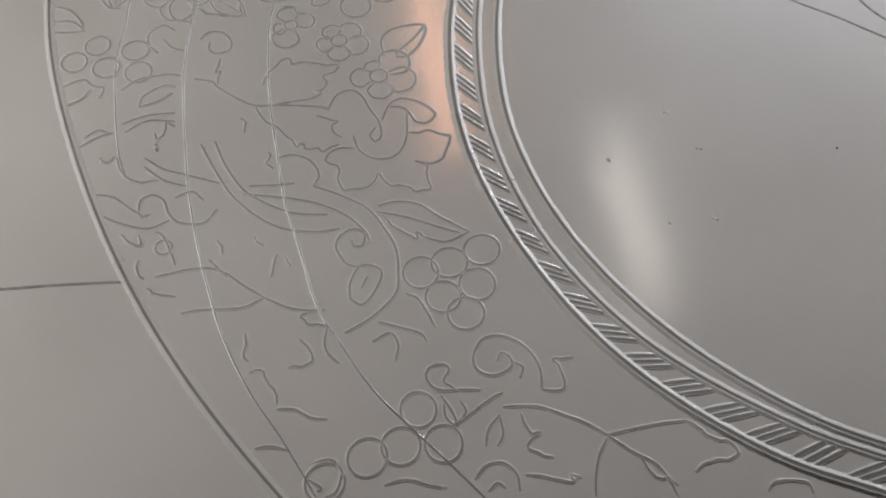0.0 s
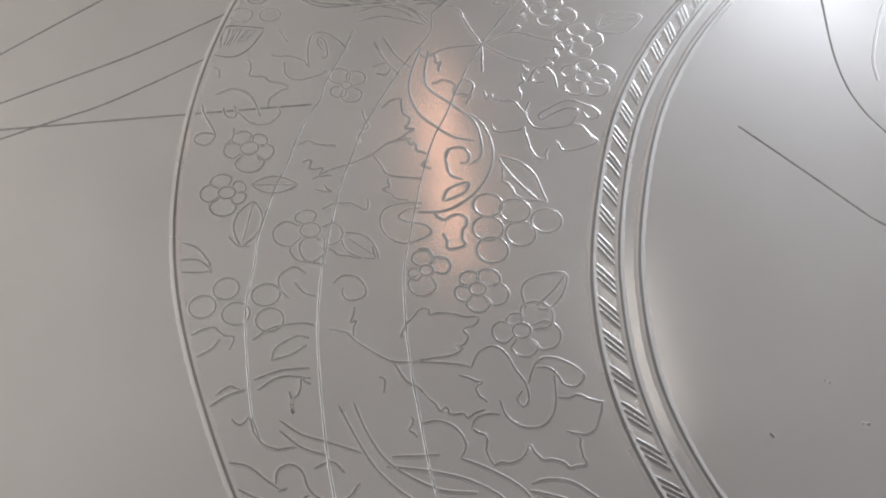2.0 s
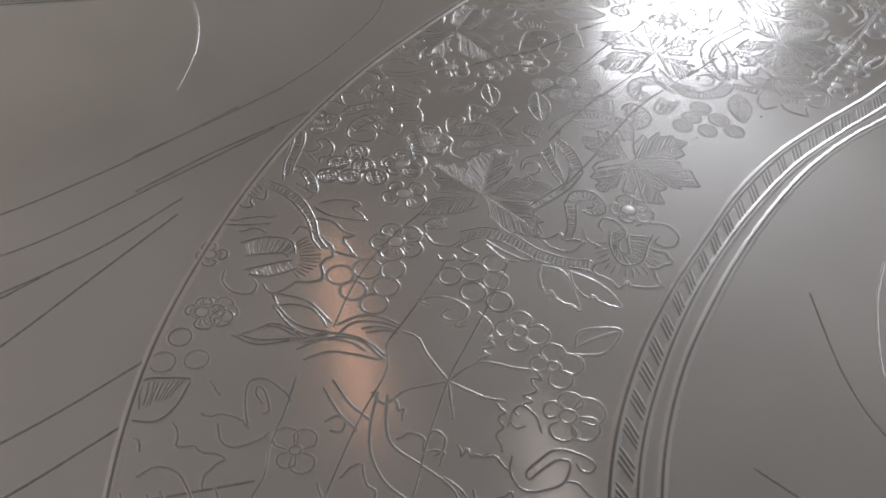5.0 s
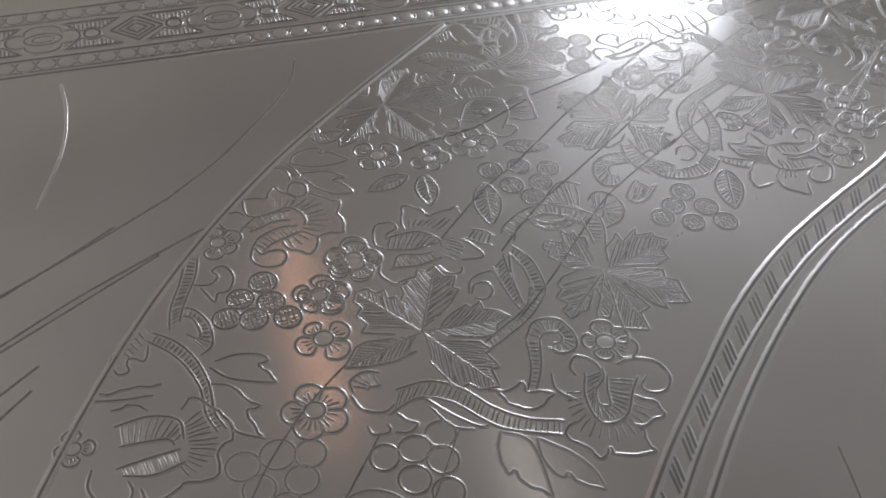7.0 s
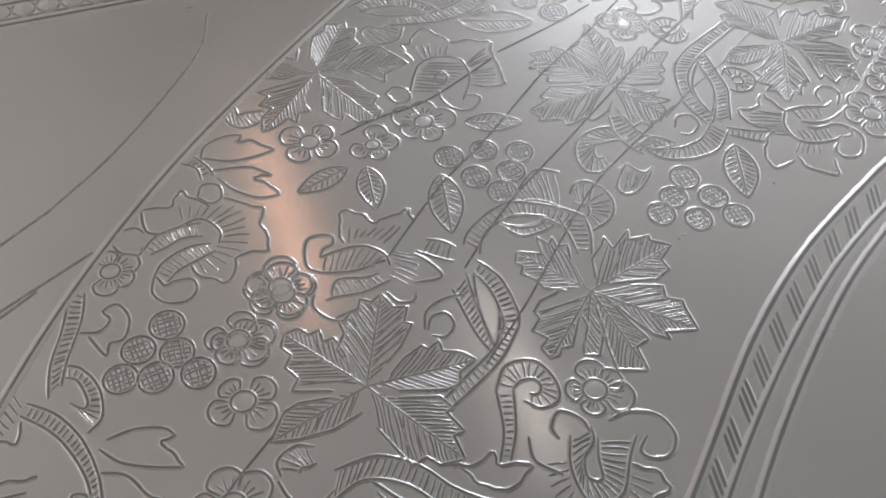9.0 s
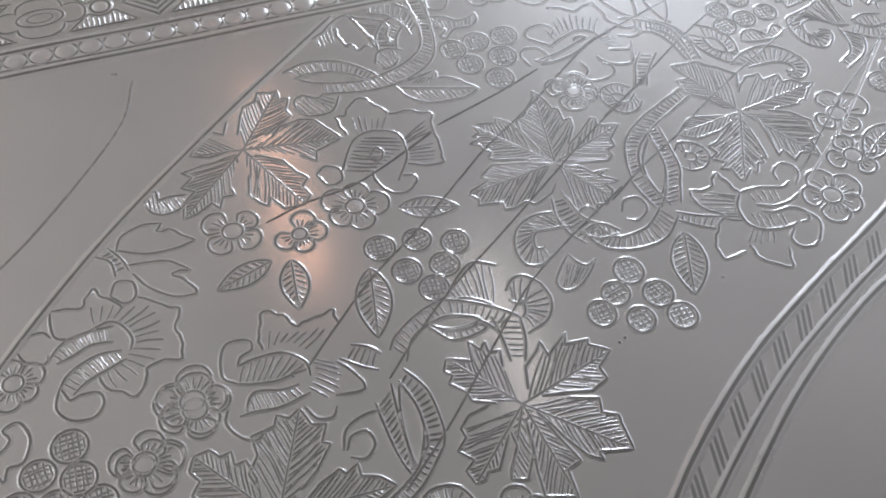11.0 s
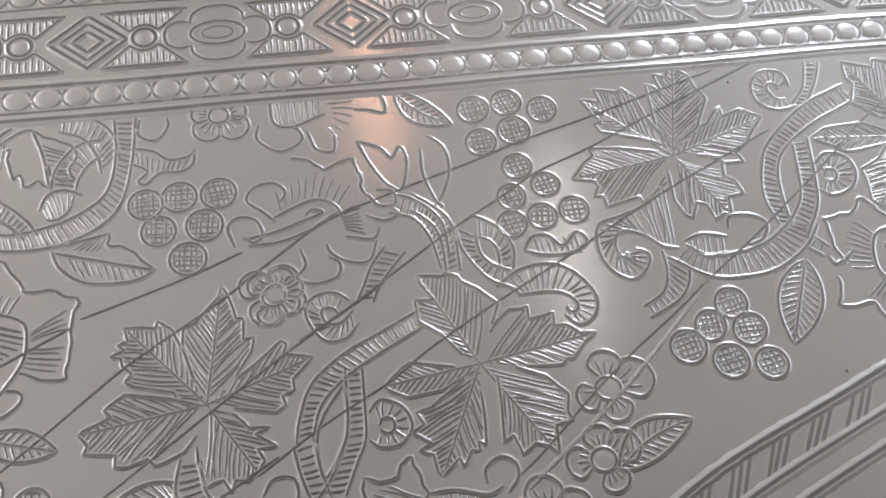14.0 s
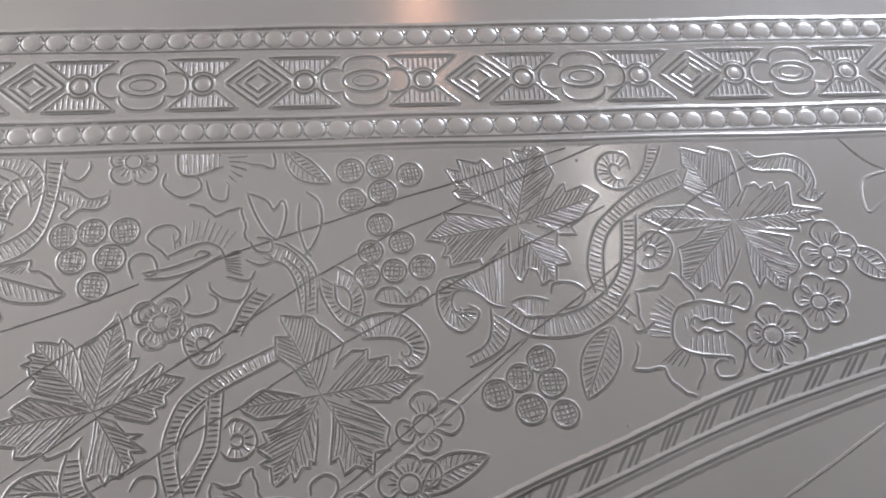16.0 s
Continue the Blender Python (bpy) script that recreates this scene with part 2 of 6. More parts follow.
# ---- straight border of beads and panels ----
PERIOD = 44.9
border = tagged(new("border_band"), "raised border of beads, lozenges and rosettes")
border.parent = tray
r = Relief()
for y, w, h in ((13.1, 0.36, 0.16), (8.0, 0.22, 0.08), (-8.6, 0.36, 0.16), (-13.6, 0.24, 0.09), (-15.2, 0.36, 0.16)):
    r.line([(x, y + 0.12 * math.sin(x * 0.13 + y)) for x in np.arange(-330, 420, 2.0)], w, h)
# border valleys hold their shade in the darker colour
r.make("border_line", border, GROOVE_SHADE)
bead_mesh = None
for row in (10.7, -11.1):
    for i in range(-54, 70):
        x = 0.2 + 4.93 * i if row > 0 else -0.3 + 4.82 * i
        if bead_mesh is None:
            b = Relief()
            ring = circle((0, 0), 2.2, 2.05, n=16)
            b.swell(ring, 0.22, 5, power=4)
            b.line(circle((0, 0), 2.32, 2.15, n=20), 0.18, 0.09, closed=True, shoulder=0.3)
            bead_mesh = b.make("bead", border)
            bead = bead_mesh
        else:
            bead = new("bead", bead_mesh.data)
            bead.parent = border
        bead.location = (x * MM, row * MM, 0)


# panels: lozenge, boss, rosette, boss, with ribbed triangles between them


def ribbed_panel(cx, sy, wide):
    """One ribbed triangle-like field beside a lozenge, above (sy=1) or below (-1)."""
    r = Relief()
    y = sy * 5.9

    def floor_of(x):
        u = abs(x - cx)
        over_boss = math.sqrt(max(0.0, 2.75 ** 2 - u * u)) if u < 2.4 else 0.0
        return max(over_boss, 1.5 + (u - 2.4) * 0.95 if u > 2.0 else 0.0, 1.5)
    r.line(spline([(cx - wide, y), (cx + wide, y)], 1.0), 0.30, 0.17, shoulder=0.4)
    xs = [cx - wide + 2 * wide * i / 34 for i in range(35)]
    r.line([(x, sy * min(5.8, floor_of(x))) for x in xs], 0.22, 0.11, shoulder=0.35)
    k = int(wide * 2 / 0.98)
    for i in range(1, k):
        x = cx - wide + 2 * wide * i / k
        low = floor_of(x) + 0.25
        if low < 5.2:
            r.line([(x, y - sy * 0.3), (x + 0.05, sy * (5.6 + low) / 2), (x, sy * low)], 0.19, 0.10, taper=1, shoulder=0.22)
    return r.make("ribbed_field", border)


def lozenge():
    r = Relief()
    for k, w, h in ((1.0, 0.30, 0.17), (0.70, 0.26, 0.13), (0.40, 0.30, 0.16)):
        c = [(-6.6 * k, 0), (0, 5.6 * k), (6.6 * k, 0), (0, -5.6 * k)]
        for i in range(4):
            r.line(spline([c[i], c[(i + 1) % 4]], 0.7), w, h, taper=1, shoulder=0.5)
    return r.make("lozenge", border)


def rosette():
    r = Relief()
    for k in (1, -1):
        r.line(spline([(-4.6, 2.3 * k), (-4.2, 4.2 * k), (-2.4, 5.6 * k), (0, 5.9 * k), (2.4, 5.6 * k), (4.2, 4.2 * k), (4.6, 2.3 * k)], 0.6), 0.22, 0.12, shoulder=0.4)
        r.line(spline([(4.6 * k, 2.5), (6.4 * k, 2.9), (8.4 * k, 2.0), (9.0 * k, 0), (8.4 * k, -2.0), (6.4 * k, -2.9), (4.6 * k, -2.5)], 0.6), 0.22, 0.12, shoulder=0.4)
    r.line(circle((0, 0), 4.6, 2.5, n=30), 0.22, 0.11, closed=True, shoulder=0.35)
    r.line(circle((0, 0), 2.6, 1.3, n=22), 0.16, 0.05, closed=True, shoulder=0.3)
    return r.make("rosette", border)


def boss():
    r = Relief()
    r.swell(circle((0, 0), 1.5, n=16), 0.18, 4, power=3)
    r.line(circle((0, 0), 1.95, n=18), 0.28, 0.18, closed=True, shoulder=0.5)
    return r.make("boss", border)


first = [lozenge(), boss(), rosette()]
fields = [ribbed_panel(0, 1, 7.3), ribbed_panel(0, -1, 7.3)]
used = {}
for i in range(-6, 9):
    for src, dx in ((first[0], 0.0), (first[1], 9.4), (first[2], 21.8), (first[1], 33.8), (fields[0], 9.4), (fields[1], 9.4), (fields[0], 33.8), (fields[1], 33.8)):
        if not used.get(src.name):
            used[src.name] = ob = src
        else:
            ob = new(src.name.split(".")[0], src.data)
            ob.parent = border
        ob.location = ((1.3 + i * PERIOD + dx) * MM, 0, 0)

# ---- ring outlines ----
OUTER = [(-10.5, -16.5), (-39.2, -39.2), (-66.4, -63.3), (-90.3, -90.8), (-110, -121.8), (-125.6, -155.3), (-134.3, -191.3), (-135.6, -228.3), (-128.2, -264.3), (-115.4, -298), (-97.4, -328.4), (-75, -356), (-30, -395)]
ROPE = [(185, -55.5), (164.2, -60), (136, -67.6), (111.3, -77.3), (89.5, -86), (70, -96.7), (51.3, -105.7), (33.1, -115.5), (16.3, -127.7), (1, -142), (-14.4, -157.2), (-29, -174.6), (-41.4, -194.6), (-50.3, -217.2), (-56.7, -241.8), (-57.6, -267.6), (-51.1, -292.6), (-38.8, -315.3), (-20.4, -333.5), (0, -345), (40, -366)]
ROPE_IN = [(187, -60), (162.9, -65.7), (135.5, -73.6), (111.7, -82.8), (90.7, -91.7), (72, -101.8), (54, -110.5), (36.6, -120), (20.5, -131.6), (5.1, -144.7), (-9.8, -159.5), (-23.6, -176.3), (-36, -195.5), (-44.9, -217.2), (-51, -240.9), (-52.5, -266), (-47, -290.5), (-34.4, -312.3), (-15.7, -329.1), (3, -340), (42, -360)]
PLATE_IN = [(188, -63), (161.9, -69.6), (135, -78.2), (111.9, -87.2), (91.5, -96), (73.1, -105), (55.3, -112.8), (38.5, -122.5), (23, -134.2), (8.3, -147.1), (-5.9, -161.5), (-19.7, -177.6), (-31.5, -196.3), (-40.4, -217.4), (-46.9, -240.4), (-48.6, -264.8), (-43, -288.7), (-30.9, -310), (-13.8, -327.3), (5, -338.5), (44, -356)]
r = Relief()
r.line(spline(OUTER, 1.0), 0.26, 0.14)
r.make("ring_outline", tray, GROOVE_SHADE, "thin engraved outline of the ring")
r = Relief()
r.line(spline(ROPE, 1.0), 0.32, 0.20).line(spline(ROPE_IN, 1.0), 0.26, 0.14).line(spline(PLATE_IN, 1.0), 0.30, 0.15)
r.make("rope_border_line", tray, GROOVE_SHADE)

# slanting cuts of the rope, three by three
outer_line, inner_line = spline(ROPE, 0.5), spline(ROPE_IN, 0.5)
rope = tagged(new("rope_border"), "rope border with slanting cuts between two lines")
rope.parent = tray
run, nextcut, k = 0.0, 0.0, 0
for i in range(1, len(outer_line)):
    run += (outer_line[i] - outer_line[i - 1]).length
    if run >= nextcut:
        nextcut = run + (1.45 if k % 3 < 2 else 4.5)
        k += 1
        p = outer_line[i]
        lead = outer_line[min(len(outer_line) - 1, i + 13)]
        q = min(inner_line, key=lambda v: (v - lead).length)
        notch = Relief()
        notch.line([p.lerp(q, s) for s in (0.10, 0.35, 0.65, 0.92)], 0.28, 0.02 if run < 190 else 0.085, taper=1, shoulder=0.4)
        # notch valleys carry painted shade: paler on the first stretch, darker after
        notch.make("rope_cut", rope, PALE_GROOVE_SHADE if run < 190 else GROOVE_SHADE)

# ---- kinds of chased ornament ----
BOLD, BOLD_H = 0.22, 0.082       # outlines in the finished part
THIN, THIN_H = 0.18, 0.055       # outlines only traced so far
jit = random.Random(11)


def group_part(name, label=""):
    ob = tagged(new(name), label)
    ob.parent = tray
    return ob


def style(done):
    return (BOLD, BOLD_H, GROOVE_SHADE) if done else (THIN, THIN_H, PALE_GROOVE_SHADE)


def speck(c):
    """A small dark pit in the plate."""
    r = Relief()
    r.line(circle(c, 0.16, n=8), 0.12, 0.03, closed=True, shoulder=0.08)
    r.make("pit", tray, GROOVE_SHADE)


def pencil(*ctrl, w=0.24):
    r = Relief()
    r.line(spline(ctrl, 2.0), w, 0.008, taper=0, shoulder=0.06)
    ob = r.make("pencil_line", tray, GRAPHITE, "faint drawn guide line")
    ob.data.polygons.foreach_set("material_index", np.ones(len(r.f), dtype=np.int32))


def guide(*ctrl, w=0.20, h=0.10, mat=None):
    r = Relief()
    r.line(spline(ctrl, 1.0), w * 0.8, 0.035, shoulder=0.04, z=0.05)
    r.make("guide_line", tray, mat or GROOVE_SHADE, "thin scribed guide line")


def scratch(*ctrl):
    r = Relief()
    r.line(spline(ctrl, 1.0), 0.20, 0.09, shoulder=0.2)
    r.make("scratch", tray, SILVER, "bright scratch in the plate")


def scribed(*ctrl):
    r = Relief()
    r.line(spline(ctrl, 1.0), 0.24, 0.03, shoulder=0.05)
    r.make("scribed_line", tray, GRAPHITE, "dark scribed setting-out line")


# ---- the chaser's strokes ----
HAIR, HAIR_H = 0.14, 0.036      # hatching
home = [tray]                   # what the next strokes belong to


def inside(name="", label=""):
    """Opens a group of strokes that belong together; with no name, goes back to the sheet."""
    home[0] = group_part(name, label) if name else tray


def hatch(r, a, b, w=HAIR, h=HAIR_H):
    a, b = Vector(a), Vector(b)
    mid = a.lerp(b, 0.5) + Vector((b.y - a.y, a.x - b.x)) * jit.uniform(-0.05, 0.05)
    r.line(spline([a, mid, b], 0.9), w * jit.uniform(0.85, 1.15), h * jit.uniform(0.8, 1.2), taper=1, shoulder=0.13)


def shade(r, parent, mat):
    """Links fine hatching, too small to pick apart, as one part."""
    if r.f:
        tagged(r.make("hatching", parent, mat), "fine parallel chased lines", kind="stuff")


def lengths(pts):
    out = [0.0]
    for a, b in zip(pts, pts[1:]):
        out.append(out[-1] + (b - a).length)
    return out


def along(pts, s):
    """The point at the share s of a chain's length."""
    ls = lengths(pts)
    d = max(0.0, min(1.0, s)) * ls[-1]
    for i in range(len(pts) - 1):
        if d <= ls[i + 1] or i == len(pts) - 2:
            k = (d - ls[i]) / max(ls[i + 1] - ls[i], 1e-9)
            return pts[i].lerp(pts[i + 1], k)
    return pts[-1]


def meet(p, d, chain):
    """How far from p along d the chain is first met, or None."""
    best = None
    for a, b in zip(chain, chain[1:]):
        e = b - a
        den = d.x * e.y - d.y * e.x
        if abs(den) < 1e-9:
            continue
        q = a - p
        t = (q.x * e.y - q.y * e.x) / den
        u = (q.x * d.y - q.y * d.x) / den
        if t > 0.05 and 0 <= u <= 1 and (best is None or t < best):
            best = t
    return best


def lobe(centre, tip, side_a, side_b, done=True, slant=38, pitch=1.0):
    """One toothed lobe of a vine leaf: its two edges, the midrib and slanting hatching on both halves."""
    w, h, mat = style(done)
    c, t = Vector(centre), Vector(tip)
    r, fine = Relief(), Relief()
    ax = (t - c).normalized()
    for chain in (side_a, side_b):
        pts = [Vector(p) for p in chain] + [t]
        if len(pts) > 1:
            r.line(even(pts, 0.5), w * 0.85, h, shoulder=0.28)
        if not done:
            continue
        edge = [c] + pts
        bulk = sum((p - c).cross(ax) for p in pts)
        turn = radians(slant if bulk < 0 else -slant)
        d = Vector((ax.x * math.cos(turn) - ax.y * math.sin(turn), ax.x * math.sin(turn) + ax.y * math.cos(turn)))
        n = int((t - c).length / pitch)
        for i in range(1, n):
            p = c.lerp(t, (i + jit.uniform(-0.15, 0.15)) / n)
            k = meet(p, d, edge)
            if k and k > 0.9:
                hatch(fine, p + d * 0.25, p + d * min(k * 0.93, k - 0.25))
    r.line(spline([c, t], 0.8)[: None if done else -4], w * 0.62, h * 0.55, shoulder=0.2)
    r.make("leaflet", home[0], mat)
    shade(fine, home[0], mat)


def petals(c, core, *tips, done=True, fat=0.46, rays=3):
    """A small flower: a round core and a rounded petal out to each tip."""
    w, h, mat = style(done)
    c = Vector(c)
    k = Relief()
    if done:
        k.swell(circle(c, core * 0.85, n=16), 0.06, 4, power=4)
    k.line(circle(c, core, core * 0.94, n=20), w * 0.8, h, closed=True, shoulder=0.28)
    f = k.make("flower", tray, mat, "" if done else "flower traced in outline only")
    for tip in tips:
        tip = Vector(tip)
        d = (tip - c)
        q = Vector((-d.y, d.x)).normalized()
        long = d.length - core
        wide = (long + core * 0.8) * fat
        a = c + d.normalized() * core
        r, fine = Relief(), Relief()
        ring = [a + q * wide * 0.45, a + d.normalized() * long * 0.45 + q * wide, a + d.normalized() * long * 0.88 + q * wide * 0.62, tip,
                a + d.normalized() * long * 0.88 - q * wide * 0.62, a + d.normalized() * long * 0.45 - q * wide, a - q * wide * 0.45]
        r.line(spline(ring, 0.55), w * 0.9, h, shoulder=0.32)
        if done:
            for i in range(rays):
                u = (i - (rays - 1) / 2) * 0.5
                hatch(fine, a + d.normalized() * 0.3 + q * wide * u * 0.45, a + d.normalized() * long * jit.uniform(0.45, 0.62) + q * wide * u)
        r.make("petal", f, mat)
        shade(fine, f, mat)


def grapes(size, *centres, done=True, hatched=True):
    """A bunch of round berries, cross-hatched where the work is finished."""
    g = group_part("grape_bunch", "" if done else "grape bunch traced in outline only")
    w, h, mat = style(done)
    for c in centres:
        c = Vector(c)
        rad = size * jit.uniform(0.95, 1.05)
        r, fine = Relief(), Relief()
        r.line(circle(c, rad, rad * jit.uniform(0.93, 1.03), jit.uniform(0, 90), n=28), w * 0.9, h, closed=True, shoulder=0.30)
        if done and hatched:
            tilt = radians(jit.uniform(-8, 16))
            for turn in (tilt, tilt + math.pi / 2 + jit.uniform(-0.1, 0.1)):
                d = Vector((math.cos(turn), math.sin(turn)))
                q = Vector((-d.y, d.x))
                n = max(4, round(rad * 2 / 0.92))
                for i in range(n):
                    u = (i + 0.5) / n * 2 - 1
                    e = rad * 0.9 * math.sqrt(max(0.0, 1 - u * u))
                    if e > 0.5:
                        hatch(fine, c + q * u * rad * 0.92 - d * e, c + q * u * rad * 0.92 + d * e)
        r.make("grape", g, mat)
        shade(fine, g, mat)


def ribs(edge_a, edge_b, done=True, pitch=1.0, name="vine_stem", lines=True):
    """A band between two edges with cross ribs from one to the other."""
    w, h, mat = style(done)
    a, b = spline(edge_a, 0.6), spline(edge_b, 0.6)
    r, fine = Relief(), Relief()
    if lines:
        r.line(a, w * 0.9, h, shoulder=0.30).line(b, w * 0.9, h, shoulder=0.30)
    if done:
        n = max(2, int((lengths(a)[-1] + lengths(b)[-1]) / 2 / pitch))
        for i in range(1, n):
            s = (i + jit.uniform(-0.12, 0.12)) / n
            p, q = along(a, s), along(b, s)
            if (q - p).length > 0.7:
                hatch(fine, p.lerp(q, 0.06), p.lerp(q, 0.94), 0.14, 0.055)
    if lines:
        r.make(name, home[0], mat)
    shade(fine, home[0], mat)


def rays(edge_a, edge_b, n, done=True):
    """Free strokes that run from one edge towards another."""
    r = Relief()
    a, b = spline(edge_a, 0.6), spline(edge_b, 0.6)
    for i in range(n):
        s = (i + 0.5) / n
        p, q = along(a, s), along(b, s)
        hatch(r, p, p.lerp(q, jit.uniform(0.82, 1.0)))
    shade(r, home[0], style(done)[2])


def plain_leaf(base, tip, wide, done=True, bow=0.0):
    """A single pointed leaf: two edges, a midrib and slanting hatching."""
    b, t = Vector(base), Vector(tip)
    ax = t - b
    n = Vector((-ax.y, ax.x)).normalized()
    w, h, mat = style(done)
    r, fine = Relief(), Relief()

    def at(s, u):
        return b + ax * s + n * (u + bow * ax.length * math.sin(math.pi * s))
    edges = []
    for side in (1, -1):
        e = [at(i / 20, side * wide / 2 * math.sin(math.pi * (i / 20) ** 0.9) ** 0.85) for i in range(21)]
        edges.append(e)
        r.line(e, w * 0.9, h, shoulder=0.30)
    r.line([at(i / 12, 0) for i in range(12)], w * 0.7, h * 0.8, shoulder=0.3)
    if done:
        k = int(ax.length / 1.0)
        for side, e in zip((1, -1), edges):
            for i in range(1, k):
                s = i / k
                p, q = at(s, 0), along(e, min(1, s + 0.14))
                if (q - p).length > 0.8:
                    hatch(fine, p.lerp(q, 0.08), p.lerp(q, 0.92))
    f = r.make("leaf", tray, mat)
    shade(fine, f, mat)


def cut(*ctrl, done=True):
    """One smooth chased stroke."""
    w, h, mat = style(done)
    r = Relief()
    r.line(spline(ctrl, 0.6), w * 0.95, h, shoulder=0.32)
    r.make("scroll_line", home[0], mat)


def edge(*corners, done=True):
    """A chased line that turns sharply at its corners."""
    w, h, mat = style(done)
    r = Relief()
    pts = [Vector(p) for p in corners]
    soft = [pts[0]]
    for a, b in zip(pts, pts[1:]):
        side = Vector((a.y - b.y, b.x - a.x)) * jit.uniform(0.03, 0.11) * jit.choice((1, -1))
        soft += [a.lerp(b, 0.14), a.lerp(b, 0.5) + side, a.lerp(b, 0.86)]
    soft.append(pts[-1])
    r.line(even(soft, 0.5), w * 0.95, h, shoulder=0.32)
    r.make("outline", home[0], mat)


# ---- the ornament, set out on the sheet (millimetres) ----
inside("vine_leaf")
lobe((18.4, -67.2), (7, -53.9), [(16.5, -62.6), (15.6, -59.2), (13.8, -54.9), (11.8, -53.4), (11.5, -54.5), (9.3, -54)], [(14.2, -65.8), (13.9, -64.8), (8.3, -63.2), (7, -62.4), (8, -61.2), (6.7, -59.9), (6.5, -58.7), (4.9, -58.2), (7, -57.4), (6, -56.5), (7.5, -56)])
lobe((18.4, -67.2), (21.4, -48.6), [(16.8, -63.5), (15.3, -57.8), (15.5, -55), (17.3, -54.3), (18.7, -52.6), (20.8, -50.5)], [(22.6, -63.6), (25.2, -59.8), (25.7, -57.6), (24.1, -57.8), (24.3, -54.5), (23.2, -54.3), (22.8, -52.3), (22.3, -50.7)])
lobe((18.4, -67.2), (34, -61.8), [(22.6, -64), (26.2, -61.4), (29.5, -58.7), (30.3, -59.3), (29.7, -60.8)], [(22.1, -68.2), (28.1, -69.6), (29.5, -68.7), (29.1, -67.2), (30.9, -66.6), (30.8, -64.9)])
lobe((18.4, -67.2), (24.9, -77.9), [(21.3, -68.7), (22.4, -69.4), (24.2, -71.4), (27.1, -71.6), (24.9, -72.4), (27.9, -74.6), (25.1, -74.6), (26, -76.4)], [(16.8, -73.2), (16.9, -75.7), (17.9, -79.2), (19, -78.6), (20.2, -78.4), (21.2, -80.2), (21.9, -78.6), (23.7, -79)])
lobe((18.4, -67.2), (0.6, -69.5), [(17.7, -67.3), (13.4, -65.7), (7, -64.2), (4.9, -65.6), (4.1, -66.3), (5.2, -67.4), (1.2, -68.9)], [(16.9, -71.5), (15.1, -73.7), (12.3, -74.9), (11.1, -75.2), (10, -74.1), (7.2, -74.9), (5.6, -74.7), (5.7, -73), (1.4, -72.3), (1.9, -71.1)])
inside("vine_leaf")
lobe((58.2, -65.9), (50.9, -50.5), [(60.8, -60.3), (62.5, -56.6), (59.5, -53.6), (57.5, -52.3), (56.9, -51.2), (55.2, -50.6), (54.6, -51)], [(55.9, -64.3), (53.1, -60.5), (50.1, -58.1), (50, -54.6), (52.9, -54.9), (51.1, -51.8)])
lobe((58.2, -65.9), (76.6, -63.1), [(60.5, -61.2), (61.8, -59.5), (64, -57.8), (65.8, -57.9), (66.8, -57.6), (66.7, -59.8), (70.6, -59.1), (70.3, -61.3), (72.2, -61.3), (74.1, -62.9)], [(64.9, -67.2), (70.4, -67.6), (71.2, -66.8), (72.1, -66.9), (74.6, -64.4)])
lobe((58.2, -65.9), (50.3, -81.9), [(55.5, -68), (50, -71.7), (47.8, -72.2), (48.7, -74.1), (46.8, -75.1), (49.4, -76.9), (47.5, -77.9), (49.4, -78.6), (49.7, -81.2)], [(57.6, -70.2), (57.5, -74.7), (57.1, -78.2), (56, -77.5), (56.1, -78.9), (54.9, -78.7), (53.5, -81), (53, -79.6)])
lobe((58.2, -65.9), (43.7, -67.7), [(54.6, -66), (48, -64.5), (46.6, -65.2)], [(55.6, -67.6), (52.2, -69.3), (47, -69.8), (44.6, -68.5)])
lobe((58.2, -65.9), (67.2, -81), [(63.4, -67.2), (67.4, -69), (70.3, -72.2), (69.7, -74.7), (70.1, -76.2), (67.6, -76.6)], [(60.4, -68.1), (60.3, -72.2), (59.7, -78.2), (61.2, -77.3), (62.1, -80.3), (64.1, -78.9), (66.1, -79.5)])
inside("vine_leaf")
lobe((96.2, -33.6), (82.9, -20.7), [(95.6, -30.1), (93.2, -25.1), (92.4, -21.3), (90.5, -19.1), (89.7, -19.9), (85.6, -18.9), (86.2, -21.7)], [(94.9, -31.3), (92.8, -30), (85.2, -27.6), (84.2, -26.1), (85.6, -25.5), (84.4, -23.8)])
lobe((96.2, -33.6), (100.6, -15.7), [(94.7, -27.6), (94.9, -18.8), (96.2, -19.5), (97.5, -21.4), (96.7, -16.9), (98.9, -17.6), (99.7, -16.1)], [(98.3, -30.8), (101.7, -28.5), (103.3, -25.4), (104.7, -22.9), (104.3, -21.7), (103.3, -20.3), (102.9, -17.8)])
lobe((96.2, -33.6), (113.3, -27.6), [(101.9, -28.5), (103.6, -27.9), (105.6, -25.5), (106.5, -24.9), (106.6, -26.8), (110.1, -25.6)], [(101.4, -33.4), (104.5, -35.9), (107.8, -36), (106.9, -34.2), (109.3, -32.4), (110.6, -30.6)])
lobe((96.2, -33.6), (102.9, -45.9), [(100.2, -33.9), (104.1, -34.7), (103.7, -38.3), (105.2, -39.5), (106, -41.9), (103.3, -42.4)], [(94.5, -36.2), (94.2, -42.1), (95.4, -45), (96.4, -45.6), (97.8, -42.8), (99.3, -43.4), (100.1, -46.3), (101.9, -45.3)])
lobe((96.2, -33.6), (78.4, -36.2), [(93.7, -32.5), (87.2, -31.1), (82.3, -30.7), (82.7, -32.1), (81, -33.3)], [(93.8, -38.5), (89, -41.9), (88.7, -40.7), (83, -41.9), (82.8, -39.9), (81.4, -39.8), (82.4, -38.1), (81.9, -36.9)])
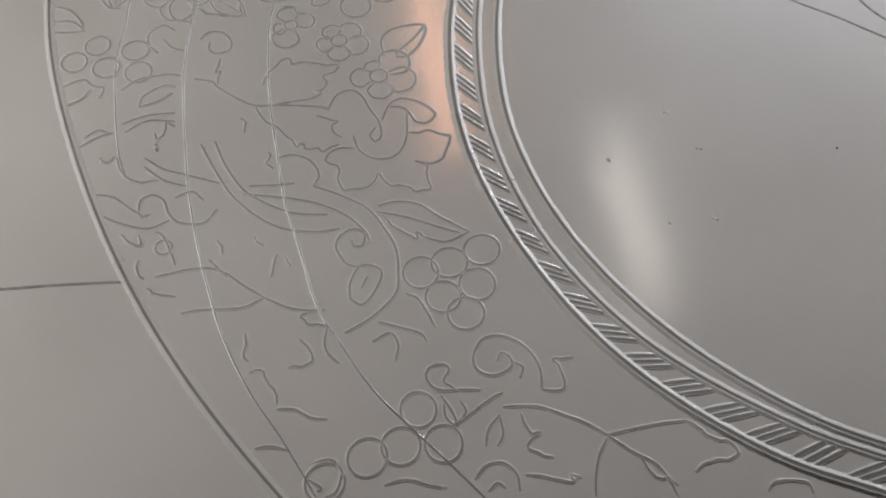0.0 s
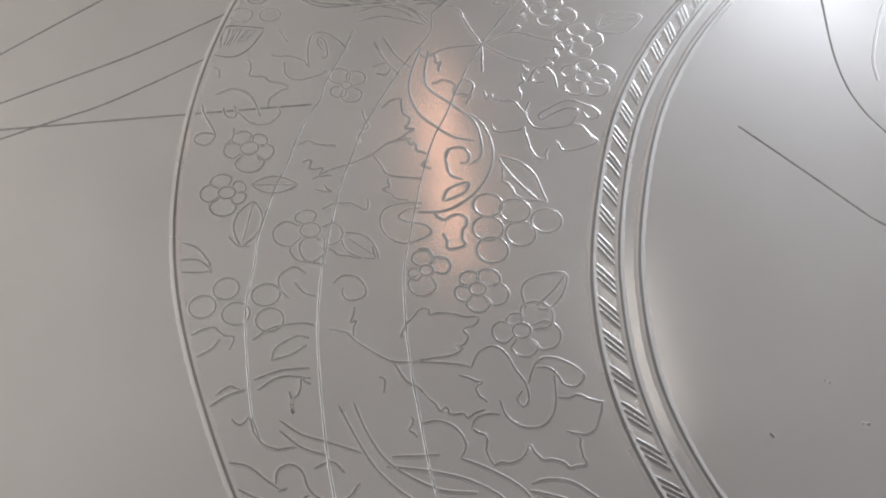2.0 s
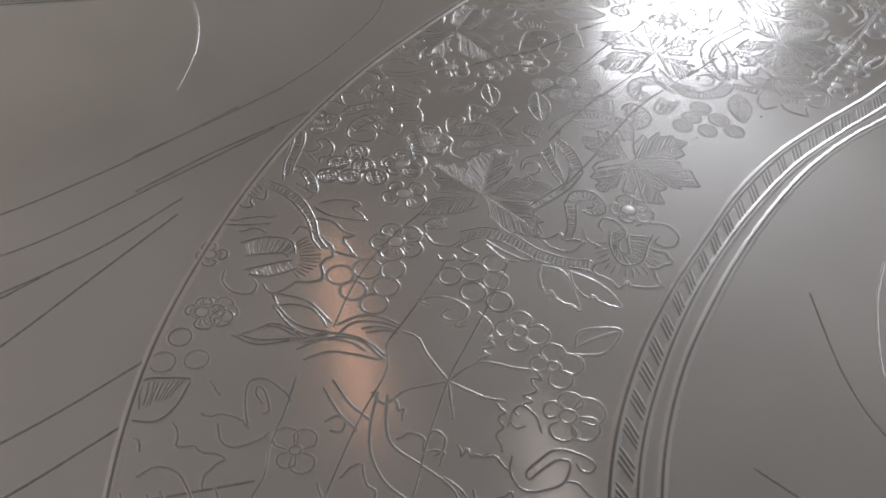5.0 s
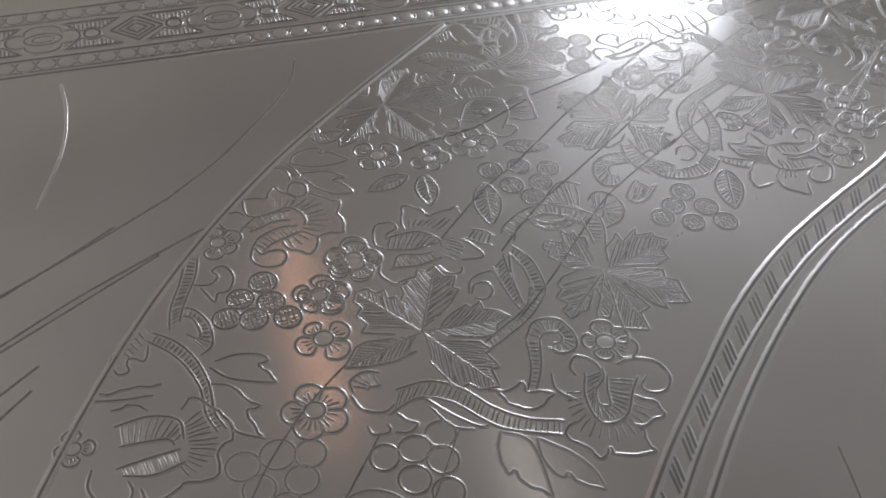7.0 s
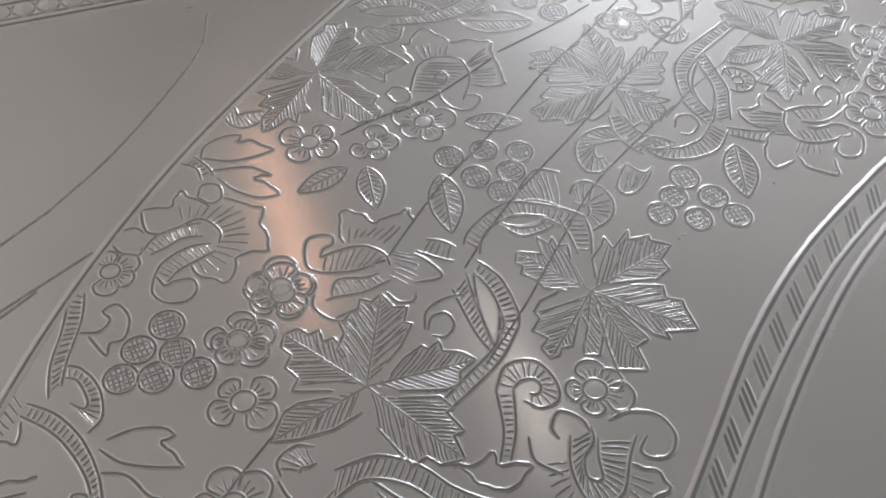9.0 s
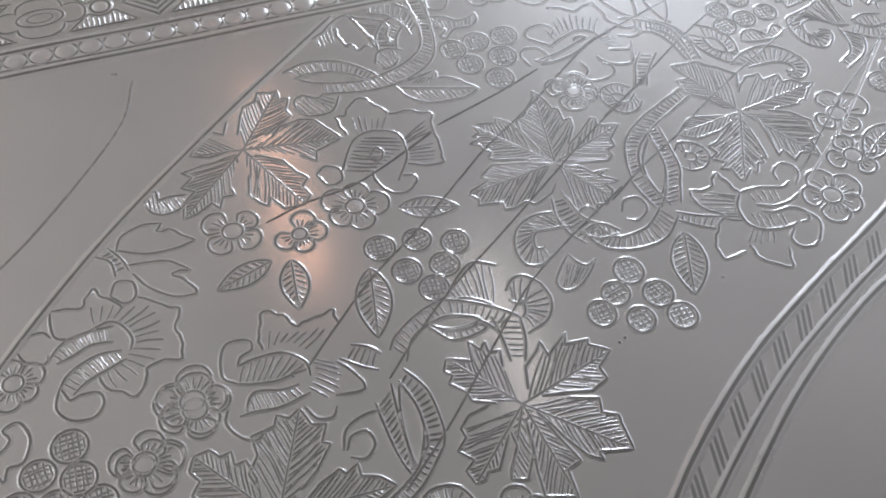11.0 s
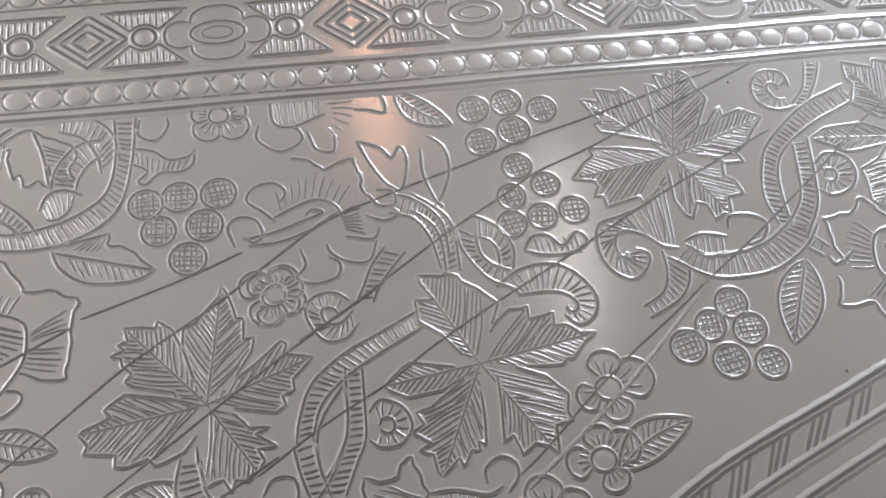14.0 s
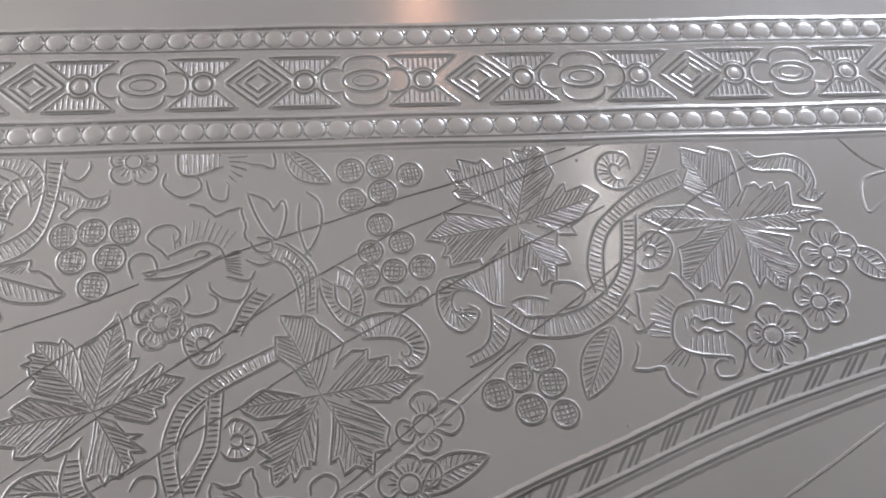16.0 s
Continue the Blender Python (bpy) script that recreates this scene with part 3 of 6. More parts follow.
inside("vine_leaf")
lobe((139.3, -34.3), (131.1, -17.6), [(138.8, -31.6), (141.8, -27.9), (141.5, -22.8), (141, -18.9), (137.1, -17.7), (136.3, -19.4)], [(134.5, -30.2), (130, -26.3), (131.7, -22.5), (130.8, -21.2)])
lobe((139.3, -34.3), (157.7, -32.4), [(140.7, -31), (143.2, -26.7), (145, -26.1), (145.9, -27.4), (148.5, -26.2), (148.7, -28.1), (151.9, -26.3), (151.5, -31.4)], [(144.9, -36.1), (152.2, -36.7), (151.9, -35.1), (155.5, -34.6), (154.6, -33.3)])
lobe((139.3, -34.3), (147.1, -49.3), [(143.6, -36.7), (150.2, -38.1), (149.1, -40.5), (150.7, -44.1), (149.9, -45.3), (148, -46.4)], [(140.9, -39), (141, -45), (142, -48.5), (143.5, -46.2), (144.9, -48)])
lobe((139.3, -34.3), (128.2, -46.8), [(133.7, -35.1), (131, -38), (127.3, -39.7), (127.4, -42.7), (127, -45.6)], [(139.6, -40.1), (137.9, -43.7), (135.6, -47.1), (134.2, -48.8), (132.9, -47), (130.4, -48.6)])
lobe((139.3, -34.3), (120.5, -32.8), [(134.1, -32.6), (130.4, -30.7), (125.3, -30.9), (123.6, -31.1)], [(134.8, -35.1), (127.3, -36.1), (125.7, -36), (124.2, -34.8)])
inside()
petals((76.3, -72.1), 1.9, (76.6, -66.2), (83.3, -70.2), (77.5, -77.2), (71.5, -73.7))
petals((73.3, -82.5), 1.8, (73.1, -77.4), (78.7, -79.9), (75, -87.2), (67.9, -82.5))
petals((156.9, -41.6), 1.5, (157.1, -34.9), (162.7, -39.5), (158.8, -45.9), (151, -42.4))
petals((153, -51.8), 1.6, (151.9, -46.3), (158.7, -48.9), (157.2, -55.4), (150.7, -57.4), (148.2, -49.9))
petals((142.7, -58), 1.9, (142.8, -52), (149.4, -55.7), (147.3, -63.4), (139, -64.7), (137.8, -57.5))
petals((22.4, -17.5), 1.6, (19.2, -21.9), (26.4, -21.7), (18.1, -16.5), (26.8, -16.5))
petals((29, -51.4), 1.7, (24.5, -47.9), (31.6, -46.6), (33.5, -53.2), (28, -56))
grapes(2.7, (10.4, -33.2), (15.6, -32.4), (21.7, -32.4), (12.3, -38.2), (19.3, -37.9), (16.6, -43.5))
grapes(2.6, (64.4, -20.8), (70.2, -20), (76, -22), (64.7, -27.4), (70.5, -25.7))
grapes(2.4, (69.8, -32.7), (67.9, -38.3), (73.8, -36.6), (67.1, -43.3), (72.2, -42.4), (77.5, -41.8))
grapes(2.6, (98.4, -60.9), (94.2, -64.2), (100.1, -65.5), (89.9, -67.2), (95.8, -70.2), (101.9, -71.3))
plain_leaf((112.4, -55.1), (106.2, -68.9), 7.0)
plain_leaf((161.8, -40.9), (168, -47.7), 5.6)
plain_leaf((75.2, -84.3), (87.6, -78.3), 5.6, bow=0.08)
plain_leaf((51.7, -16), (60.5, -23.4), 4.6, bow=-0.08)
ribs([(130, -22.4), (121.4, -26), (114.5, -31.4), (111.2, -35.5), (109.2, -42.6), (110.2, -48.4)], [(131.2, -25.7), (122, -29.8), (115.9, -33.9), (113.1, -38), (112.2, -43.9), (112.3, -49.1)])
ribs([(117.1, -32.7), (116.3, -39.3), (115.1, -44), (111.8, -48.5)], [(120, -32.2), (119, -39.4), (117.7, -45.3), (114.2, -50.9)])
ribs([(93.9, -37.3), (89.7, -41.9), (84.7, -43.8), (80.9, -45), (79.9, -49), (81, -52.9), (84, -55.1), (86.7, -53.7), (87.7, -51.2), (85.7, -49.8)], [(92.8, -50.6), (90.2, -49.9), (87.7, -47.6), (85.1, -46.6), (83.2, -47.4), (82.7, -49.7), (83.5, -51.2), (84.3, -50.8), (84.2, -50.6), (84, -50.4)])
ribs([(91, -52.2), (96, -55.8), (101.2, -56.8), (107.7, -56), (113.5, -52.6), (116.7, -48.7)], [(93.9, -50.1), (97.4, -52.5), (102.8, -52.4), (107.2, -51.2), (110.7, -49), (112.8, -47.4)])
ribs([(93.9, -49.5), (97.2, -48.6), (101.1, -49.5)], [(94.2, -50.3), (96.9, -52.7), (100.6, -52.2)])
cut((101.6, -48.1), (102.3, -46.1), (105.6, -46), (108.1, -47.8), (106.7, -50.6), (103.9, -51.4))
ribs([(89.9, -50.5), (89.8, -54.4), (88.5, -57.7), (84.7, -59.9)], [(93.6, -53.5), (92.8, -56.7), (90.5, -59.4), (85.3, -61.9)])
ribs([(119.2, -38.2), (122.3, -35.9), (125.5, -37.2), (126.1, -40.3), (124.1, -43.2), (120.6, -44), (118.6, -42.4)], [(120.6, -40.1), (121.3, -39.1), (122.4, -39.2), (122.8, -40.1), (122.1, -41.3), (121, -41.3), (120.5, -40.7)])
ribs([(120.3, -26), (116.8, -26.5), (113.6, -24.5), (113.5, -20.7), (116.1, -18.2), (119.5, -18.9), (120.2, -22.1)], [(118.8, -24.4), (117.1, -24.3), (116.1, -22.7), (116.1, -21.4), (117, -20.8), (118, -21.4), (117.9, -22.3)])
ribs([(124.4, -16.8), (122.5, -22.2), (119.2, -25.9)], [(127.1, -16.9), (124.9, -21.6), (121.3, -26.6)])
ribs([(142.3, -18.3), (145, -22.9), (153, -23.8), (155.3, -27.1), (153.4, -28.9), (156.3, -30.6), (159.3, -28.5)], [(144.6, -19), (146.7, -20.4), (152.6, -19.9), (156.3, -22), (157.3, -25.9), (156.4, -28.1), (157.5, -27.8)])
ribs([(51.3, -38.7), (54.4, -41.7), (55.5, -45.2), (55.5, -50.8)], [(51.8, -35.8), (56, -39.5), (57.6, -43), (57.7, -50.4)])
ribs([(60.8, -40.8), (64.5, -43.3), (66.5, -47.3), (65.8, -51.5)], [(60.9, -44.9), (63, -45.7), (64, -47.8), (63.8, -51.2)])
ribs([(57.8, -41.9), (58.6, -47), (61.7, -52.2), (65.8, -54.5)], [(61, -44.3), (61.2, -47.7), (62.7, -49.8), (65.8, -51.5)])
cut((68.2, -48.2), (69.7, -46), (72.3, -45.9), (74.4, -48), (77.1, -45.8), (78.4, -47.8), (75.4, -49.4), (71.1, -49.2), (68.2, -48.2))
rays([(69.7, -46), (72.8, -46.6), (77.1, -46.3)], [(70.1, -50.1), (73.8, -49.3), (77.6, -50)], 8)
ribs([(62.7, -53.9), (66.9, -51.3), (72.1, -50.9), (75.7, -53.3), (77.8, -57.2), (76.9, -60.4), (74.3, -61.6), (72.3, -59.7)], [(65.7, -55.6), (70.9, -55.6), (73.5, -56.5), (74.7, -58.2), (74.1, -59.4), (73, -59), (73, -58.5), (72.9, -58.3)])
ribs([(50.8, -56.1), (44.3, -59.1), (38.3, -62), (33.5, -65.9), (31.3, -70.9), (30.5, -74.8)], [(51.1, -58.8), (45.3, -61.7), (39.9, -64.6), (36.5, -67.1), (34.2, -70), (32.9, -74)])
ribs([(38.4, -64.1), (38.1, -71.2), (37.3, -75.2), (35, -79.9), (32.8, -82.7)], [(40.9, -64.2), (40.6, -71.3), (40.2, -75.3), (38.8, -78.2), (36.6, -82.9)])
cut((38, -66.6), (34.7, -71), (33.4, -75), (34.1, -79.9), (37.3, -75.2), (38.1, -71.2), (38, -66.6))
ribs([(30, -74.8), (30.7, -78.8), (31.8, -82.7)], [(32.9, -74), (33.6, -78.9), (34.7, -82.8)])
ribs([(41.1, -71.3), (43, -69.6), (46, -71.1), (47, -74.1), (45.1, -76.5), (42.2, -76.6), (40.7, -75.3)], [(42.4, -73.4), (43, -72.4), (44.3, -72.7), (44.5, -74), (43.8, -74.7), (42.8, -74.4), (42.4, -73.9)])
cut((9.7, -16.9), (9.5, -20), (12.2, -21.3), (14.2, -18.9), (14.1, -17))
inside("blossom")
edge((33.5, -27.5), (34, -27.1), (37.8, -29.2), (38.4, -30), (43.5, -28), (43.7, -30.2), (44.3, -31.4), (44, -33.8), (44.9, -35.6))
cut((31.1, -35.3), (32.1, -33.4), (30.4, -31.5), (27.3, -32), (26, -34.3), (28.6, -36.8), (30.2, -38.6))
rays([(30.7, -36.8), (35.3, -34.7), (40.2, -37.8)], [(30, -33.3), (36.2, -30), (43.2, -33.4)], 10)
cut((29.7, -38), (33.3, -36.3), (36.9, -35.3), (39.6, -36.6), (40.7, -38.9))
cut((25.2, -41.2), (30.3, -40.3), (34.4, -38.9), (37.7, -37.7), (35.9, -37), (34.9, -38.1))
cut((25.8, -42.4), (30.4, -42.2), (35, -40.8), (40.2, -37.8))
cut((23.7, -42.3), (22.8, -38.9), (24.4, -37.2), (27.1, -37.9), (28.1, -40.8), (26.5, -41.9), (25.2, -40.7))
rays([(40.2, -38), (41, -41.3)], [(43.6, -36.4), (44.2, -42.7)], 8)
cut((40.8, -42.4), (45, -43.3), (46.2, -41.4))
cut((33.6, -43.8), (34.2, -46.7), (32.8, -48.8), (35.4, -50), (38.9, -49.1), (39.4, -46.9), (37.8, -45.7))
cut((37.7, -43.4), (38.3, -45.1), (40.9, -46.9), (44, -47), (45.5, -43.7))
inside()
ribs([(46.6, -44.9), (44.1, -48.1), (42.6, -51.4), (41.1, -54.1)], [(49.7, -46.1), (47.2, -48.8), (45.1, -51.5), (43.7, -54.2)])
ribs([(41.2, -57.3), (39.2, -59.4), (36.2, -59.6), (34.1, -57), (33.5, -54.3), (34.9, -52.2), (38, -51.8), (40.3, -53.5)], [(40.6, -55.1), (38.6, -56.9), (36.6, -56.8), (35.9, -55.5), (36, -54.4), (37, -54.2), (37.9, -54.7), (38.3, -55.4)])
inside("bud")
cut((44.4, -25), (45.8, -29.1), (48, -33.3), (50.2, -35.2))
cut((44.4, -25), (48, -26.7), (49.6, -28.8), (51.2, -26.8), (52, -29.3), (51.2, -33.5), (50.2, -35.2))
cut((44.9, -35), (46.5, -37.4), (49.1, -37.5), (49.1, -35.2), (46.5, -34.5))
cut((44.4, -39.1), (47.1, -40.3), (49.4, -39.3), (48.1, -37.5))
cut((55.8, -25.1), (58.3, -27.7), (58.6, -32.5), (56.6, -37.2), (55, -38.9))
cut((54.5, -27.5), (54.3, -32.4), (55.5, -37.1), (56.8, -38.9))
inside()
inside("blossom")
ribs([(30.8, -14.6), (33.5, -14.7), (40.1, -14.9)], [(31.3, -20.4), (34.3, -21), (39.7, -19)], lines=False)
cut((30.8, -15), (31.3, -20), (34.3, -21), (39.7, -19))
cut((28.8, -20), (28.4, -23), (31.8, -25.6), (35.5, -23.9), (34.8, -21.4), (32.1, -20.9))
rays([(40.2, -16.5), (41.3, -19.7), (39.8, -22.2)], [(44.5, -16), (44.6, -19.8), (40.9, -24.7)], 6)
edge((49, -15.5), (49.9, -18.1), (49.6, -20), (44.6, -18.6))
cut((36.5, -22.1), (37.7, -25.8), (40.4, -26.5), (40.9, -23.4))
inside()
inside("blossom")
cut((130.1, -50.6), (125.5, -51.9), (123.8, -55.8), (124.3, -59.4), (128.3, -61.3), (134.1, -62), (134.4, -63.4))
ribs([(125.4, -54.2), (128.8, -51.5), (133.2, -51.6), (136.9, -52.3)], [(125.6, -57), (128.8, -55.1), (131.6, -54.7), (135.8, -55.4)], lines=False)
ribs([(126.2, -57.6), (128.4, -57.3), (131.2, -57.2), (134.4, -57.3)], [(125.5, -60.1), (128.3, -61.3), (131, -61.6), (134.4, -62)], lines=False)
cut((130.1, -50.6), (135.4, -51.7), (137.9, -49.7))
cut((127.2, -55), (128.4, -53.9), (129.9, -54.9), (131.6, -54.4), (133.1, -55.6), (135.8, -55.4))
cut((127.3, -55.7), (128.5, -57.1), (130.2, -56.3), (132.2, -57.2), (133.9, -56.8))
cut((133.9, -56.8), (136.7, -59.7), (136.4, -62.9), (134.6, -65.6), (131.3, -65.8), (130.6, -63.8), (131.9, -62.5), (133.4, -62.8))
cut((135.8, -49.4), (134.8, -51.7), (136.3, -52.3), (138.6, -53), (140, -50.2), (138.8, -47.8), (136.6, -47.7), (135.2, -49.4))
edge((118.8, -56.7), (117.7, -53.3), (117.9, -50.5), (117.6, -48.2), (118.9, -48.2), (122.8, -47.8), (124.9, -44.9), (126.4, -46.2), (128.6, -49.2), (128.7, -50.9))
edge((116.4, -54.9), (117.2, -56.6), (120.8, -54.5))
edge((116.5, -58.3), (116.8, -59.9), (115, -63.7), (121.1, -63.4), (121.4, -65), (123.1, -67.2), (126.5, -69.2))
edge((128.3, -61.5), (128.8, -63.7), (127.9, -65.8), (126.7, -67.9))
rays([(125.5, -51.9), (124, -54.7), (123.7, -58)], [(122.2, -48.3), (119.9, -52.8), (119.2, -57.8)], 9)
rays([(124.4, -59.1), (126.8, -60.9)], [(119.6, -62.8), (125.3, -63.8)], 5)
ribs([(112.9, -52.5), (115.9, -54.9)], [(114.8, -50.9), (117.2, -53.3)])
inside()
inside("vine_leaf")
lobe((-35.6, -46.8), (-26, -33.8), [(-35.8, -43), (-34.2, -38.3), (-33.2, -36.3), (-30.8, -35.5), (-29.8, -33.4), (-27.4, -34.2)], [(-30.8, -44.6), (-25.1, -41.1), (-25.7, -39.4), (-24.5, -36.6), (-26.3, -36.1)])
lobe((-35.6, -46.8), (-17.5, -49.5), [(-30, -45.6), (-27.8, -43.3), (-23.8, -42.6), (-21.3, -43.4), (-18.6, -47.7)], [(-26, -51.2), (-23.4, -53.5), (-22.8, -51.2)])
lobe((-35.6, -46.8), (-28, -62.7), [(-33.9, -48.7), (-29.3, -51.6), (-27.6, -55), (-26, -56.9), (-27.4, -58.5), (-26.5, -60.9)], [(-36, -53.1), (-37, -57.6), (-35.6, -60), (-34.3, -61.1), (-33.4, -59.4), (-31.6, -62.6)])
lobe((-35.6, -46.8), (-49.1, -59.7), [(-39.9, -54.6), (-39.4, -56.8), (-41.5, -56.8), (-42.5, -59.2), (-43.6, -57.5), (-46.5, -59.2)], [(-42.2, -48.3), (-47.5, -49.1), (-45.8, -50.7), (-48.2, -52.6), (-45.9, -54), (-48.3, -56)])
lobe((-35.6, -46.8), (-45.3, -45.6), [(-37, -38.9), (-38.3, -42.2), (-40.2, -40.9), (-41.9, -41.8)], [(-38.7, -46.5), (-41.9, -46.9)])
inside()
ribs([(-55.5, -54.4), (-54.2, -52.8), (-52.6, -51.9), (-52.5, -54), (-50.9, -53.8), (-47.5, -54.2)], [(-55, -54.5), (-53.9, -56.6), (-52.1, -57.6), (-50.1, -57.4), (-48.8, -56.9), (-47.3, -55.7)])
inside("bud")
cut((-61.2, -62.8), (-59.9, -60.1), (-56.2, -58.7), (-52.9, -59.2))
edge((-52.9, -59.2), (-54.2, -60.9), (-51.7, -60.8), (-48, -64.6))
cut((-61.2, -62.8), (-56.4, -65), (-51.6, -65.3), (-48, -64.6))
cut((-59.9, -66.4), (-53.9, -67.3), (-51.4, -69.1), (-49.9, -70.6))
edge((-49.9, -70.6), (-53.5, -70.3), (-50.3, -73.7), (-49.8, -75.6))
cut((-59.3, -68.4), (-57.1, -72.1), (-53.4, -75.1), (-49.8, -75.6))
cut((-63.5, -71.8), (-62.2, -69.3), (-59.6, -70.1), (-59.6, -73.1), (-61.6, -73.9), (-63.5, -71.8))
inside()
ribs([(-65, -62.9), (-62.5, -64.9), (-62.1, -68.1)], [(-62.5, -61.8), (-60.6, -64.9), (-59.8, -67.6)])
inside("blossom")
edge((-73.1, -71.8), (-68.3, -72.9), (-67.6, -71.1), (-65.9, -69.2), (-65.3, -71.2), (-62.5, -73.7), (-62.1, -74.6))
edge((-59.6, -73.1), (-56.7, -75.2), (-54.7, -77), (-53, -77.5), (-54.7, -81), (-54, -82.9), (-54.4, -86.1), (-54.4, -87.2), (-60.1, -86.7), (-60.8, -89.9), (-62.7, -91.8), (-66.6, -89), (-67.5, -86.1))
cut((-73.3, -72.1), (-73.5, -74.9), (-72.9, -77.3), (-70.3, -78.1), (-67.5, -77.4), (-64.3, -76.7), (-62.3, -78.5), (-61.4, -81.1), (-62.1, -83))
rays([(-67.4, -76.3), (-63.8, -76.3), (-61.5, -79.3), (-61.5, -82.1), (-63.7, -84.7), (-66.6, -85.9)], [(-67.8, -72.7), (-62, -73.5), (-56.6, -77), (-56.9, -83.6), (-60.7, -87.8), (-66.2, -89.2)], 16)
ribs([(-74.6, -81.1), (-72.2, -78.6), (-68.5, -77.6), (-64, -77.7)], [(-73.4, -82), (-70.7, -81.3), (-67.9, -80.2), (-64.4, -80.6)])
ribs([(-73.6, -86.7), (-71.6, -84.2), (-67.4, -82.4), (-63.4, -82.6)], [(-71.7, -88.4), (-69.3, -86.6), (-66.1, -85.5), (-62.8, -84.4)])
cut((-79.1, -78), (-77.5, -75.8), (-74.9, -75.5), (-73.7, -77))
cut((-79.1, -78), (-78, -80.2), (-75.1, -81.5), (-74.5, -80.1))
cut((-73.3, -86.8), (-72.2, -89.2), (-70.8, -88.7), (-67.9, -89.1), (-67.4, -91.3), (-69.3, -93.2), (-72.6, -92.6), (-74.4, -90), (-73.6, -86.7))
inside()
inside("blossom")
edge((-42.1, -89.5), (-42, -86.3), (-40.9, -82.6), (-39.5, -82.5), (-37.1, -84.4), (-35.9, -87.1), (-33.3, -86.2), (-29.2, -85.3), (-29.3, -88.1))
ribs([(-46.6, -91.3), (-43.7, -90.7), (-39.2, -91), (-36.2, -93.7), (-36, -96.4)], [(-47.7, -94.2), (-44.8, -95.1), (-41.3, -95.7), (-39, -95.4), (-38.6, -95.9)])
ribs([(-47, -99.1), (-45.1, -96.6), (-40.8, -97.5), (-38.1, -97.3)], [(-48.1, -100), (-45.9, -99.9), (-41.6, -100.3), (-36.8, -99.3)])
cut((-43.5, -87.4), (-44.7, -86.7), (-47.4, -86.7), (-48.8, -89), (-49.2, -92.6), (-47.3, -94.3))
cut((-43.5, -87.4), (-43.8, -89), (-45.8, -89.7), (-46.6, -91.3))
cut((-49.4, -97.8), (-50.4, -100.5), (-48.9, -103.4), (-46.6, -104.7), (-45, -103.5))
cut((-31.5, -95.2), (-29.8, -97.4), (-28.4, -100.5), (-29.2, -101.5), (-33.2, -101))
cut((-38.3, -101.4), (-37.1, -103.9), (-34.6, -104.5), (-33.5, -102.8))
rays([(-41.7, -89.7), (-38.3, -89.1), (-35.2, -91.8)], [(-40.8, -86.1), (-35.6, -87.8), (-30.1, -88.4)], 7)
rays([(-35.1, -92.9), (-35, -96.2), (-37.1, -98.7)], [(-31.1, -95.3), (-31.1, -98.6), (-34.7, -101.6)], 7)
inside()
ribs([(-28.5, -92.9), (-26, -94.2), (-24.2, -96)], [(-30.9, -94.8), (-27.9, -97.4), (-25.5, -98.8)])
petals((-41.5, -64.7), 1.8, (-45.8, -60.8), (-37.1, -62.2), (-37.8, -68.7), (-45.6, -68.3))
petals((-30.6, -68.8), 1.3, (-28.4, -64.3), (-25.8, -69.1), (-30.2, -72.8), (-35, -70))
petals((-19.7, -65.8), 1.7, (-18.1, -60.8), (-13.6, -66.4), (-19.1, -71.2), (-24.4, -68.3), (-24.7, -62.1))
petals((29.3, -50.9), 1.5, (31, -46.9), (25.6, -48.2), (26.6, -55.7), (32.1, -54.2), (33.4, -49.8))
petals((-54.4, -96.6), 1.9, (-53.2, -90.3), (-48.9, -95.4), (-53.8, -101.8), (-59.9, -97.8), (-59.8, -92.8))
petals((-63.4, -103.5), 1.6, (-60.7, -100), (-57.5, -103.5), (-59.5, -107.1), (-66.8, -106.5), (-67.3, -102.2))
plain_leaf((-36.6, -72.9), (-46.6, -76.1), 4.3)
plain_leaf((-33.4, -73.7), (-34.6, -83.9), 4.8)
plain_leaf((-12.5, -68.5), (-2.1, -71.4), 4.6)
plain_leaf((-21.1, -79.5), (-23.8, -93.1), 6.0)
plain_leaf((34, -89.1), (29.7, -101.6), 6.2)
grapes(2.6, (-18.3, -76), (-11.6, -76.2), (-5.4, -78.6), (-15.3, -82), (-8.7, -82.6), (-12, -86.7))
grapes(2.6, (21, -93.6), (16.9, -97.2), (23.8, -99.4), (13, -100.1), (18.8, -103.2), (25.8, -104.6))
ribs([(-23.8, -29.6), (-18.9, -28.2), (-12.4, -29.8), (-7.8, -33.8), (-5.8, -36.8)], [(-22.1, -31.8), (-18.6, -31.3), (-13.2, -32.6), (-9.4, -35.4), (-7.7, -37.5)])
cut((-21.6, -32), (-16.4, -31.6), (-11.3, -34), (-9.1, -36.3), (-14, -35.6), (-19.2, -33.8), (-21.6, -32))
ribs([(-23.7, -40), (-23.6, -37.7), (-21.7, -36.7), (-19.3, -38.2), (-17.4, -37.3)], [(-23.4, -40.9), (-22, -42.2), (-19.4, -42.7), (-17, -42.1), (-15, -38.8)])
inside("blossom")
edge((-17.3, -44), (-15.4, -44.4), (-13.5, -41.6), (-10.9, -40.4), (-7.8, -45), (-7.6, -46.3), (-3.6, -46.3), (0.8, -48.4), (-0.6, -52.6), (-0.7, -57.7), (-1.1, -61.2), (-7.8, -59.1))
edge((-17.3, -44), (-17.2, -46.6), (-16.3, -49.2))
cut((-19.9, -58.1), (-17.4, -53.2), (-15, -50.3), (-11.4, -49.5), (-7.5, -51.2), (-6.8, -54.3), (-7.4, -57.8), (-10.5, -62.5))
